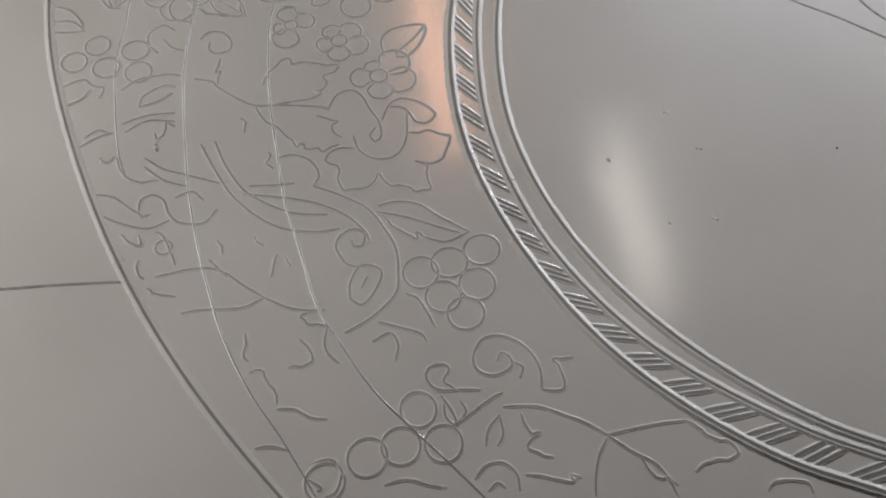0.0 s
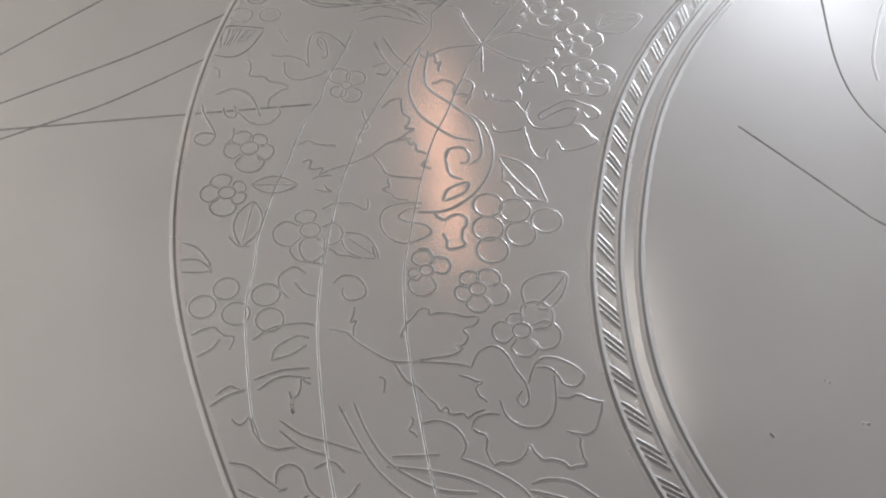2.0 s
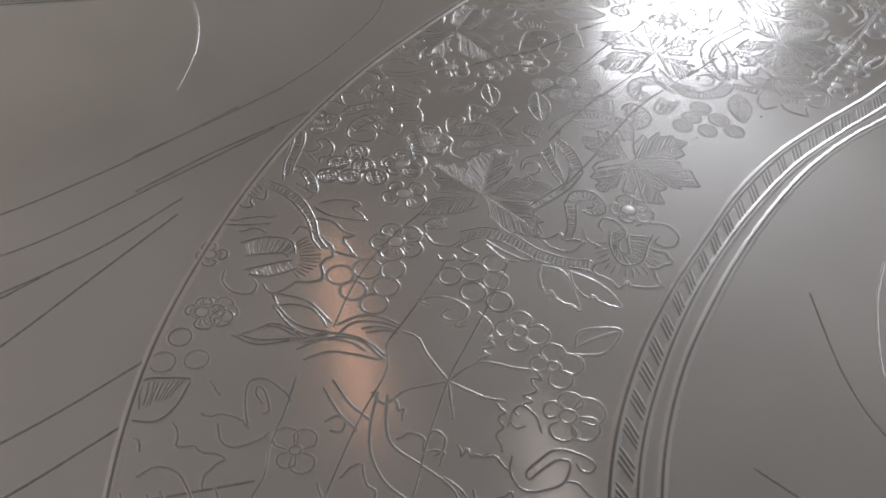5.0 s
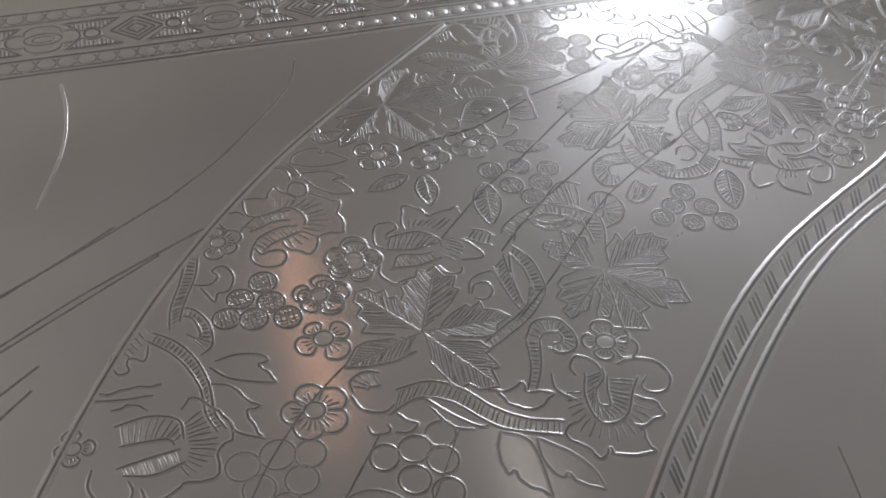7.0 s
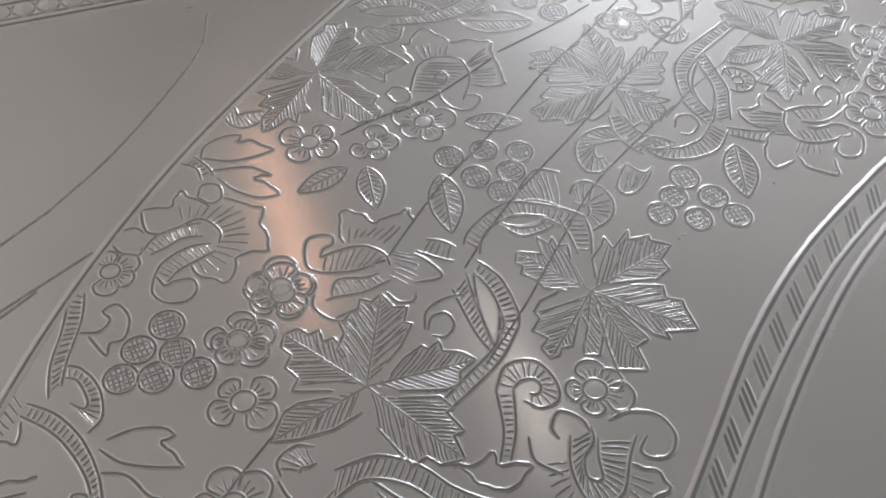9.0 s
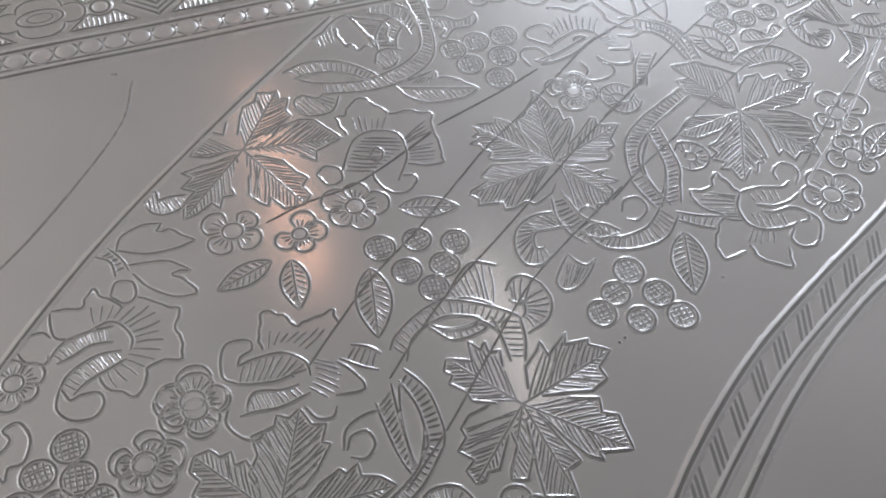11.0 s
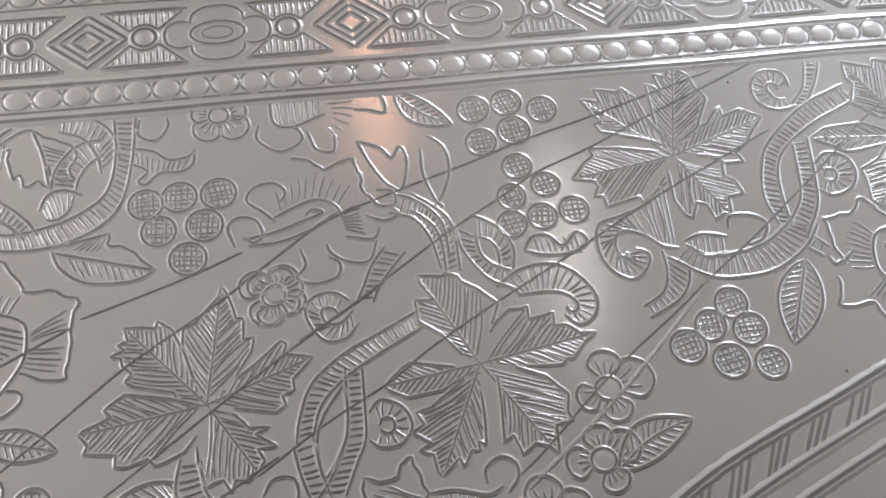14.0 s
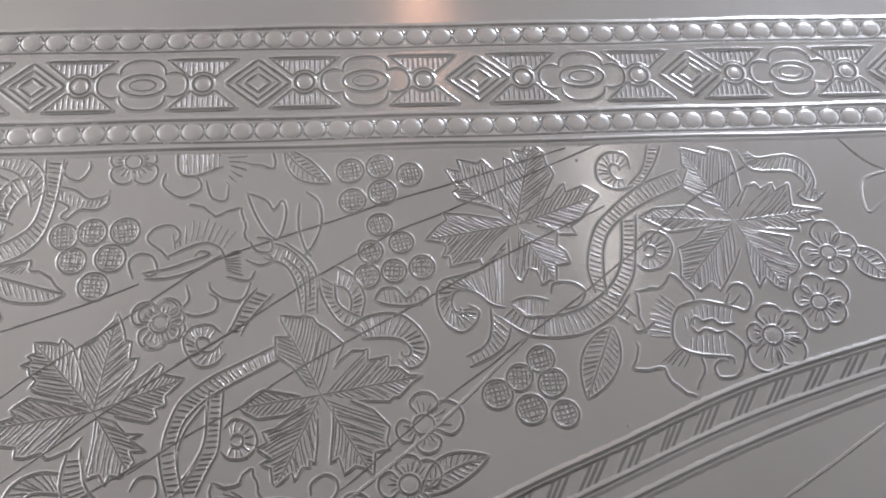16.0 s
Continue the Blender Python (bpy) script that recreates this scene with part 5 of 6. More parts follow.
edge((-96.8, -189.5), (-96.5, -192.6), (-95.7, -194.9), (-98.2, -196.8), (-98, -199.7), done=False)
edge((-92.6, -189.3), (-88, -186.5), (-88.2, -191.8), (-86.6, -193.2), (-88.2, -196), (-85.9, -196.3), (-89.2, -198.8), (-90.4, -199.3), done=False)
cut((-95.7, -202.9), (-91.7, -199.9), (-86.9, -199.1), done=False)
edge((-88.5, -198.2), (-87.3, -201.2), (-86.5, -199.9), (-86.3, -202.8), (-84.2, -203.8), done=False)
edge((-83.9, -205.3), (-85.9, -207.1), (-83.8, -208.1), done=False)
cut((-95.7, -202.9), (-94.2, -205.9), (-92.9, -208.8), (-88.6, -210.1), (-85.9, -210.5), done=False)
cut((-95.7, -202.9), (-100.3, -205), (-104.9, -206.4), (-108.4, -208.6), done=False)
edge((-110.9, -198.6), (-109.1, -197.4), (-105.3, -199.4), (-103.1, -199.7), done=False)
edge((-110.2, -203.6), (-108.4, -203.1), (-109.2, -205.8), (-105.9, -205.6), (-107.2, -208.1), (-104.4, -207.8), done=False)
edge((-106.9, -216.6), (-102.5, -215.4), (-99.9, -216.4), (-97.9, -218), (-97.5, -214.8), done=False)
edge((-108, -211.3), (-104.4, -212.5), (-106.3, -210.2), done=False)
edge((-93, -209.5), (-92.8, -212.2), (-94.5, -212.6), (-91.7, -215.7), (-89.5, -216), (-89.2, -217.3), done=False)
inside()
cut((-86.9, -217), (-91.8, -216.9), (-94.8, -218.4), (-95.6, -222.1), (-94.1, -225.4), (-91.2, -227), (-87.9, -226.3), (-85.7, -224.8), (-86.8, -222.8), (-90.4, -221.6), (-91.8, -220.1), (-89.9, -218.5), (-87.2, -218.5), done=False)
inside("vine_stem", "blossom traced in outline only")
cut((-96.3, -157.5), (-89.5, -155.6), (-83.2, -157.4), (-79.5, -163.4), done=False)
cut((-95.3, -160.4), (-90, -159.3), (-85, -160.9), (-80.2, -163.3), done=False)
cut((-88.2, -155.8), (-83.8, -152.5), (-78.6, -153.2), (-74.3, -155.7), done=False)
cut((-81.6, -155.7), (-77.6, -155.7), (-75.2, -157.1), done=False)
cut((-82, -171.1), (-85.1, -179.2), (-86.1, -185.5), (-84.6, -192), (-80.7, -197), (-77.7, -199.7), (-73.8, -201), done=False)
cut((-80.3, -172.2), (-82.1, -179.6), (-81.6, -184.5), (-77.1, -189.9), (-73.2, -195.1), (-72.4, -199.7), (-72.9, -205.4), (-75.7, -207.9), done=False)
cut((-74, -192.7), (-71.2, -196.9), (-70.3, -202.9), (-71.2, -208.5), (-74, -213.6), (-77.5, -217.1), (-82.4, -219.6), (-87.9, -219.4), done=False)
cut((-80.5, -205.8), (-79.5, -203.1), (-76.5, -202.8), (-75.4, -205.1), (-76.2, -207.1), (-77.6, -206.9), done=False)
cut((-80.5, -205.8), (-80.1, -210), (-77.6, -211.7), done=False)
cut((-82.5, -217), (-80.8, -213.9), (-76.6, -212.5), (-77.7, -215.1), (-82, -217.1), done=False)
cut((-92.4, -168), (-90.6, -174.2), (-87.7, -179.6), done=False)
cut((-90.3, -166.5), (-88, -172.9), (-84.9, -177.5), done=False)
cut((-93.4, -176.4), (-90.8, -175.4), (-89.5, -176.9), (-90.7, -179.2), (-92.7, -178.5), done=False)
inside()
inside("vine_leaf", "vine leaf traced in outline only")
cut((-67.9, -171.3), (-70.4, -163.7), (-71.5, -158.9), (-74.4, -156.6), done=False)
cut((-67.9, -171.3), (-62.8, -168.4), (-58.7, -168), (-54, -170.4), (-49.8, -171.9), done=False)
cut((-67.9, -171.3), (-61.9, -176.4), (-57.8, -178.2), done=False)
cut((-67.9, -171.3), (-69.1, -180.5), done=False)
cut((-67.9, -171.3), (-76.4, -171.9), (-81.2, -174.3), (-83.3, -170.9), done=False)
edge((-49.8, -171.9), (-49.1, -174.7), (-51.5, -173.5), (-50.7, -177.1), (-54.4, -177.4), (-52.3, -179.4), (-55.6, -179.8), done=False)
edge((-59.8, -178.4), (-58.5, -181.1), (-60.5, -181.7), (-59.9, -184.3), (-62, -185.6), (-61.7, -189.7), done=False)
edge((-81.3, -174.6), (-79.2, -173.2), (-79.1, -176.6), (-77.7, -176), (-78.9, -179.2), done=False)
edge((-80.8, -183), (-78.1, -181.8), (-75.4, -183.8), (-76.5, -186.8), (-72.3, -187.4), (-74.1, -190.3), done=False)
cut((-74.8, -183.9), (-73.3, -182.4), (-71.7, -184.3), (-72.9, -187.3), (-74.9, -187.9), done=False)
edge((-69.6, -186.2), (-69.7, -189.4), (-68, -187.2), (-67.9, -189.6), (-64.1, -189.4), done=False)
edge((-61.3, -167.7), (-57.7, -166.3), (-59.2, -164.3), (-55.9, -164.2), done=False)
inside()
petals((-45.7, -171.6), 1.3, (-50.3, -169.7), (-44.2, -165.9), (-39.5, -171.8), (-45.3, -177.5), done=False)
petals((-46.8, -184.1), 1.7, (-50.7, -180.9), (-44.3, -178.8), (-39.2, -183.8), (-42.9, -189.9), (-50.3, -189.2), done=False)
inside("blossom", "blossom traced in outline only")
cut((-59.2, -184.4), (-57.2, -181), (-55, -179.9), (-53.1, -182.7), (-53.1, -186.9), done=False)
cut((-56.2, -182.3), (-57, -181.3), (-58.3, -183.2), (-57.5, -184.9), (-55.5, -184.6), done=False)
cut((-60.1, -190.7), (-61.6, -194.4), (-60.1, -198.5), (-55.4, -199.1), (-52.1, -198.1), (-49.9, -194.5), (-52.1, -193.4), (-56.2, -195.2), (-58.4, -196.4), (-58.6, -194.8), (-55.7, -192.9), (-51.5, -191.1), (-47.1, -193.3), (-45.3, -195.9), (-46.9, -197.3), (-48.5, -196.3), (-48.7, -194.7), done=False)
edge((-67.7, -188.9), (-63.1, -190.3), (-62.4, -192.8), (-61, -194.5), done=False)
edge((-69.3, -196.4), (-69.2, -198.7), (-65.7, -199.2), (-62.4, -198.1), (-62.5, -201.1), (-61.6, -207.1), (-59.5, -208.1), (-58.4, -204.6), done=False)
cut((-52.1, -198.1), (-49.9, -199.1), (-48.8, -201.6), (-47.6, -204), (-51.7, -205.6), (-55.3, -205.8), (-56.3, -202.7), done=False)
inside()
inside("leaf", "blossom traced in outline only")
cut((-69.5, -205.9), (-65.3, -208), (-62.7, -211.8), (-61.8, -217.4), (-61.2, -219.5), done=False)
cut((-69.5, -205.9), (-69, -208.8), (-69.5, -212.9), done=False)
edge((-69.5, -212.9), (-68.4, -213.8), (-67.5, -217.2), (-64.4, -218.7), (-61.2, -219.5), done=False)
cut((-69.3, -207.4), (-66.6, -213.3), (-63.2, -218.5), done=False)
inside()
grapes(3.0, (-73.5, -219), (-68.3, -221), (-62.4, -224.2), (-74.4, -225), (-68.1, -227), (-74.3, -230.4), hatched=False, done=False)
edge((-84.7, -219.9), (-82.9, -222.1), (-79.9, -220.6), (-78, -222.2), (-79.6, -225.1), (-79.3, -228.8), (-83.1, -229.4), (-83.4, -225.1), done=False)
edge((-88.8, -228.6), (-86.7, -228.9), (-86.5, -230.7), (-83.6, -231.7), done=False)
cut((-108.7, -151.2), (-103.8, -154.7), (-96, -154.8), (-89.4, -154.7))
cut((-108.1, -152.2), (-104.7, -150.8), (-100.1, -150.4), (-95.9, -153.8))
cut((-99.6, -144.6), (-94.9, -145.2), (-91.2, -147.7), (-89.2, -152.8))
cut((-99.6, -144.6), (-96.9, -150.8), (-93.3, -154.2), (-89.4, -154.7))
petals((-114.1, -143.8), 1.5, (-117.3, -142.4), (-113.2, -139.9), (-109.5, -144.4), (-113.7, -148.7))
grapes(2.4, (-118.9, -149.9), (-110.3, -146.2), hatched=False)
grapes(2.9, (-84.1, -138.2), (-78, -137.4), (-72.6, -138.7), (-82.2, -143.3), (-75, -143.4), (-78.5, -148), hatched=False, done=False)
inside("blossom")
ribs([(-104.2, -124.3), (-98.4, -123.6), (-93.4, -125.6), (-92.9, -129.9)], [(-103.6, -128.6), (-99, -128.8), (-95.4, -129.3), (-94.6, -130.8)])
ribs([(-104.5, -133), (-99.4, -132.3), (-93.7, -131.8)], [(-103.7, -134.6), (-98.8, -135.8), (-93.1, -134.6)])
edge((-104.4, -120.7), (-101.2, -120), (-98.2, -122.2))
edge((-92.6, -123.6), (-90.7, -121.2), (-88.3, -123.2), (-86, -126), (-84.4, -132.1), (-87.8, -133.9), (-88.1, -139.2), (-94.1, -138.6), (-94.7, -139.4), (-99.4, -141.4), (-101, -137.8))
rays([(-92.5, -126.5), (-92.2, -132.1), (-94.2, -135.7)], [(-88.9, -123.8), (-87.2, -133.4), (-93.1, -138.6)], 13)
cut((-108.4, -132), (-109.2, -135.7), (-107.1, -139.4), (-103.7, -140.3), (-102.2, -138.1), (-102.8, -135.8))
inside()
petals((-111.2, -127), 1.4, (-111.3, -123.2), (-107.5, -127.6), (-111.8, -130.5), (-114.2, -127.2))
petals((-112, -143.4), 1.6, (-112.4, -139.9), (-107.7, -141.7), (-107.2, -146.1), (-112, -147.8), (-116.4, -143.7), done=False)
inside("leaf")
cut((-99.4, -140.8), (-93.8, -143.5), (-91.2, -146), (-89.3, -149.6), (-88.2, -151.6))
cut((-99.4, -140.8), (-98.1, -146.1), (-94.9, -151.1), (-88.6, -154.5))
cut((-107.6, -151.2), (-104.3, -151), (-100.4, -149.6), (-96.9, -151.7), (-94.4, -154.7))
cut((-107.6, -151.2), (-103.7, -153.4), (-98.2, -154.3), (-94.4, -154.7))
inside()
cut((-94.4, -154.7), (-89.6, -154.2), (-84.1, -156.2), (-80.8, -159.4), (-78.7, -162.8), done=False)
cut((-94.6, -155.8), (-89.8, -155.9), (-85.3, -157.6), (-82.5, -160.6), done=False)
cut((-87.3, -152.5), (-82.1, -150.8), (-78.3, -151.8), (-74.4, -154.6), done=False)
cut((-82.3, -154.4), (-78.8, -154.4), (-75.3, -156.2), done=False)
edge((-104, -110.3), (-102.1, -107.7), (-98.9, -103.6), (-96.9, -100.8))
edge((-104, -110.3), (-102.6, -113), (-100.4, -112.7), (-100.6, -109.6), (-99, -110), (-97.5, -111.1), (-96.6, -107.4))
rays([(-102.1, -107.7), (-97, -101.6)], [(-100.2, -110.5), (-95.7, -105.2)], 6)
grapes(2.8, (-49.9, -140.8), (-55.1, -142.6), (-60.6, -142.9), (-51.1, -146), (-56.8, -148.5), (-52, -152.3), hatched=False)
petals((-49.9, -161.2), 1.5, (-48.2, -156), (-44.3, -163.9), (-52.3, -166.3), (-54.7, -159.1), done=False)
inside("leaf", "blossom traced in outline only")
cut((-39.9, -167.8), (-38, -164.1), (-33.9, -163.3), (-28.6, -165), (-33.5, -170), (-37.7, -170.1), (-40.5, -169.2), done=False)
cut((-39.9, -167.8), (-35, -166.1), (-28.6, -165), done=False)
inside()
cut((-69.5, -149.1), (-65.2, -148.3), (-61.4, -149.9), (-59.1, -153), (-60.9, -155.7), (-63.5, -155.6), (-65.1, -154), (-63.7, -152.5), (-62.6, -152.5), done=False)
cut((-68.8, -148), (-68.6, -149.3), (-66.8, -150.4), done=False)
edge((-62, -156), (-63, -157.6), (-60.4, -157.6), done=False)
edge((-57.3, -154.1), (-55.9, -156.4), (-55.3, -159.6), (-57.3, -160.9), (-56, -161.8), (-57.8, -162.5), (-56.1, -163.6), done=False)
cut((-134.5, -222.4), (-131.6, -224), (-129.3, -227.5), (-128.8, -229.8), done=False)
cut((-134.9, -226.7), (-131.5, -226.9), (-129.2, -229), (-128.8, -230.3), done=False)
cut((-134.7, -229.5), (-130.8, -230), (-129.2, -229.8), done=False)
grapes(2.6, (-125.9, -234.3), (-130.3, -238), (-124.1, -240.2), (-118.5, -236.5), (-117.9, -242.2), hatched=False, done=False)
inside("leaf", "blossom traced in outline only")
cut((-117.8, -251), (-116.8, -248.3), (-113, -246.3), (-110.9, -247), done=False)
cut((-117.8, -251), (-114.1, -250.1), (-111.4, -248.4), done=False)
inside()
inside("vine_stem", "blossom traced in outline only")
cut((-121.1, -246.3), (-117.4, -244), (-111.9, -243.6), (-109.8, -244.3), done=False)
cut((-121, -254.7), (-116.2, -253.3), (-111, -253.3), done=False)
cut((-120.4, -256.8), (-116.2, -254.6), (-111, -255.4), done=False)
cut((-129.1, -259.5), (-125.6, -257.4), (-122.5, -256.5), done=False)
cut((-116.7, -263.2), (-113.1, -266.3), (-109.1, -268.1), (-103, -270.9), done=False)
cut((-116.7, -265.2), (-113.1, -268.8), (-109.1, -270.7), done=False)
cut((-106.3, -261.4), (-103.9, -267.6), (-101.1, -273.6), (-97.2, -278.5), (-92.4, -282.1), (-86.5, -283.6), (-82.5, -283.5), done=False)
cut((-103.7, -261.1), (-101.8, -267.2), (-99, -272.7), (-95.1, -276.3), (-90.2, -279.2), (-84.3, -280.3), done=False)
cut((-99, -273.9), (-92, -275.5), (-86.1, -277.6), (-81.3, -280.7), (-78.1, -284.7), (-77.4, -287.2), done=False)
cut((-97.9, -272.2), (-92.9, -272.6), (-89.8, -272.7), done=False)
cut((-86.3, -273.8), (-81.9, -276.3), (-77.1, -280), (-74.6, -284.6), (-73.1, -289), (-73.2, -293.6), (-74.2, -297.9), (-78.5, -301.7), (-83.5, -304.2), done=False)
inside()
edge((-132.4, -244.1), (-128.2, -242.5), (-126, -245), (-124.3, -245.2), (-125.3, -247.9), done=False)
cut((-131.7, -249.1), (-128.5, -247.4), (-127, -245.5), done=False)
edge((-127.7, -257.1), (-125.1, -255.4), (-123.5, -256.3), done=False)
edge((-124.9, -262.1), (-123.4, -263.6), (-121.9, -261.9), (-119.7, -267.9), (-114.1, -268.7), done=False)
edge((-114.7, -257.6), (-114.7, -260.9), (-114.1, -262.3), (-114.3, -259.6), (-113.1, -258.4), (-112.6, -255.1), (-111, -256.7), done=False)
cut((-117.6, -275), (-117.2, -272.6), (-115.2, -271.7), (-113.2, -273.2), (-112.2, -276.4), (-110.2, -278.5), (-106.2, -279), (-103.7, -276.4), done=False)
cut((-125.7, -270.2), (-122.2, -271.3), (-119.1, -274.2), (-116.6, -276.4), done=False)
cut((-124.6, -274.7), (-121.1, -277), (-116.1, -278.9), (-112.2, -277.6), done=False)
cut((-117.6, -275), (-117.1, -276.3), (-115.7, -275.9), done=False)
cut((-111.1, -272.9), (-108.1, -272), (-106.1, -274.2), done=False)
cut((-105.8, -235.3), (-104.1, -233.7), (-101.3, -234.1), (-99.7, -236.9), (-100.3, -239), (-103.1, -239.4), (-104.2, -237.7), (-103.9, -236.3), done=False)
cut((-110.8, -232.3), (-113, -230.5), (-115.8, -232.4), (-115.8, -235.4), (-114.1, -237.9), done=False)
cut((-113, -234.3), (-111.3, -236.8), (-109.1, -237.8), done=False)
cut((-125.5, -221.7), (-123.7, -224.3), (-121.5, -224.6), done=False)
cut((-110.7, -223.7), (-111.8, -225.9), (-110.7, -229.2), (-107.4, -230.5), done=False)
edge((-106.1, -226.7), (-104.5, -228.5), (-100.5, -229.8), (-97.2, -230.3), (-97.5, -225.5), done=False)
inside("vine_leaf", "vine leaf traced in outline only")
cut((-92.8, -254), (-96, -253.6), (-99.1, -251.5), (-102.8, -248.1), (-103.8, -246.6), (-107.1, -245.4), done=False)
edge((-102, -241), (-103.2, -244.5), (-101.9, -244), (-102.8, -247.4), done=False)
cut((-92.8, -254), (-88.5, -253.6), (-85.2, -253.4), (-83, -252.3), done=False)
cut((-92.8, -254), (-88.5, -254.6), (-83.2, -255.7), (-82.2, -256.6), done=False)
cut((-96, -253.6), (-94.1, -257.7), (-92.1, -259.3), (-90.6, -261.5), done=False)
edge((-94.1, -248.6), (-92.9, -245.9), (-90, -242.7), (-88.3, -242.9), (-88.4, -244.3), (-85.1, -244.1), (-84, -244.5), (-79.1, -245.6), done=False)
edge((-79.1, -246), (-80.4, -247.6), (-82.6, -248), (-81.6, -249.6), (-82.9, -251.6), (-84.5, -251.4), (-83, -252.3), done=False)
edge((-84.5, -257.6), (-81.4, -259.4), (-80.4, -259.6), (-82.1, -260.7), (-80.2, -263.6), done=False)
edge((-90.6, -261.5), (-88.7, -264.7), (-87.6, -263.6), (-87.2, -265.3), (-84.6, -265.3), (-84.1, -266.4), (-80.8, -264.9), done=False)
edge((-94, -265), (-93.5, -265.8), (-94.6, -267.6), (-93.2, -269), done=False)
cut((-92.5, -266.6), (-89.4, -266.3), (-86.4, -268.1), (-85.1, -271.4), (-86.3, -273.8), done=False)
cut((-98.8, -256.4), (-97.8, -257.2), (-98.2, -259.8), done=False)
inside()
petals((-87.7, -233.9), 1.3, (-91.2, -235), (-88.5, -229.1), (-83, -232.5), (-89.8, -239.7), done=False)
petals((-78.5, -239.3), 1.6, (-80.6, -235.3), (-74.5, -235.7), (-73.1, -242), (-79, -244.6), (-82.9, -240.6), done=False)
petals((-71.7, -249.5), 1.7, (-66.1, -244.4), (-64.8, -251.9), (-71.8, -255.2), (-77.2, -249.5), (-73, -245.7), done=False)
inside("leaf", "blossom traced in outline only")
cut((-70.1, -244.6), (-70.1, -240.1), (-67, -237.5), (-61.2, -237.5), (-62.4, -241.9), (-65.6, -245.2), (-67.8, -244.9), done=False)
cut((-67.8, -244.2), (-64, -241), (-61, -237.5), done=False)
inside()
inside("blossom", "blossom traced in outline only")
cut((-82.2, -256.6), (-80.3, -253.3), (-77.5, -252.3), (-75.5, -254), (-74.2, -257.7), (-72.9, -260.6), (-72.8, -264), (-74, -265.2), (-74.9, -263.7), (-73.6, -261.9), done=False)
cut((-72.4, -260.7), (-70.4, -256.8), (-68, -255.7), (-64.9, -256.9), (-62.5, -259.3), (-62.2, -260.7), (-64, -262.2), (-66.1, -261.5), (-66.9, -259.4), (-68.3, -257.8), (-70.4, -257.5), done=False)
cut((-67.4, -259.3), (-68.1, -264.6), (-69.5, -267.8), (-71.8, -269.4), (-74.9, -269), (-77.3, -266.7), (-78, -263.3), done=False)
edge((-68, -264), (-63.7, -263.9), (-60.7, -265.7), (-59.9, -265.8), (-60.5, -267.7), (-61.2, -268.9), (-62, -270.8), (-64.2, -271.8), (-67.3, -270.7), done=False)
edge((-83.8, -268.4), (-82, -266), (-78.3, -266.2), done=False)
edge((-83.8, -268.4), (-81.3, -270), (-81.3, -275.7), (-77.7, -275.6), (-75.5, -274.7), (-74.3, -272.3), (-72.6, -275.7), (-69.5, -276.1), (-68.2, -277.6), (-65, -277.4), (-65.6, -274.1), (-65.5, -270.9), done=False)
inside()
inside("leaf", "blossom traced in outline only")
cut((-75.1, -279.7), (-71.9, -279.2), (-68, -280.3), (-64.4, -283.6), (-59.8, -287.3), done=False)
cut((-75.7, -280.8), (-70.4, -282.8), (-65.6, -285.3), (-61.4, -287.3), done=False)
edge((-74.3, -282.2), (-71.7, -285.6), (-69, -287.8), (-69.2, -286), (-67.9, -287.3), done=False)
cut((-67.9, -287.3), (-64.1, -288.8), (-59.8, -287.3), done=False)
inside()
cut((-82.2, -290.6), (-83.4, -287.5), (-82.7, -285.3), (-80.1, -283.9), (-78.2, -285.3), (-78.9, -287.6), (-80.4, -287.4), (-80.6, -286.2), done=False)
cut((-82.2, -290.6), (-80.8, -291.6), (-79.4, -291.6), done=False)
cut((-81.9, -297.9), (-81.6, -294.6), (-79.4, -291.6), (-76.5, -292.5), (-76.2, -294.3), (-78, -297.4), (-80.1, -299.3), (-81.9, -297.9), done=False)
cut((-79.8, -296), (-78.6, -293.9), done=False)
grapes(3.2, (-58.2, -291.3), (-64.2, -293.1), (-69.4, -294.4), (-60.1, -298), (-66.2, -299.6), (-62.9, -303.3), hatched=False, done=False)
inside("scroll", "blossom traced in outline only")
cut((-52.8, -318.8), (-52.5, -314.8), (-54.1, -310.9), (-57.4, -308.4), (-60.8, -308.4), (-62.9, -311.3), (-62.6, -313.9), (-60.1, -315.2), (-57, -314.1), (-57.1, -312.1), (-58.4, -311.4), (-59.2, -312.8), done=False)
cut((-56.9, -313.1), (-55.2, -314.4), (-56, -316.3), done=False)
edge((-52.8, -318.8), (-49.1, -319.3), (-49, -316.3), (-50.3, -313.5), (-46.6, -313.8), done=False)
cut((-62.7, -317.4), (-65.4, -317), (-69.5, -316.4), (-71.1, -314.2), (-70.3, -312.3), (-68, -312.1), (-67.2, -313.2), (-68.4, -315.1), (-66.4, -316.9), done=False)
cut((-69.2, -317.5), (-67.8, -320.6), (-67.3, -323.1), (-68.9, -321.4), (-68.9, -318.5), done=False)
cut((-66.2, -318.9), (-65.6, -320.9), (-67.2, -322.6), (-61.2, -319.1), (-59.2, -318.4), done=False)
inside()
inside("vine_leaf", "vine leaf traced in outline only")
cut((-59.6, -320.8), (-54.2, -321.5), (-50, -323.6), (-46.8, -325.5), (-44.1, -327.8), done=False)
cut((-44.1, -327.8), (-39.9, -327.4), (-35.2, -327.1), (-31, -327.2), done=False)
cut((-44.1, -327.8), (-40.7, -331.1), (-37.7, -333.4), (-36.2, -336.3), (-35.6, -339.1), done=False)
cut((-44.2, -328.3), (-46.2, -331.2), (-47.5, -334.7), (-48, -337.3), done=False)
edge((-31, -327.2), (-29.2, -328.9), (-27.8, -330.6), (-25.3, -331.4), (-24.2, -333.9), (-28.4, -334.2), (-31.9, -335.6), done=False)
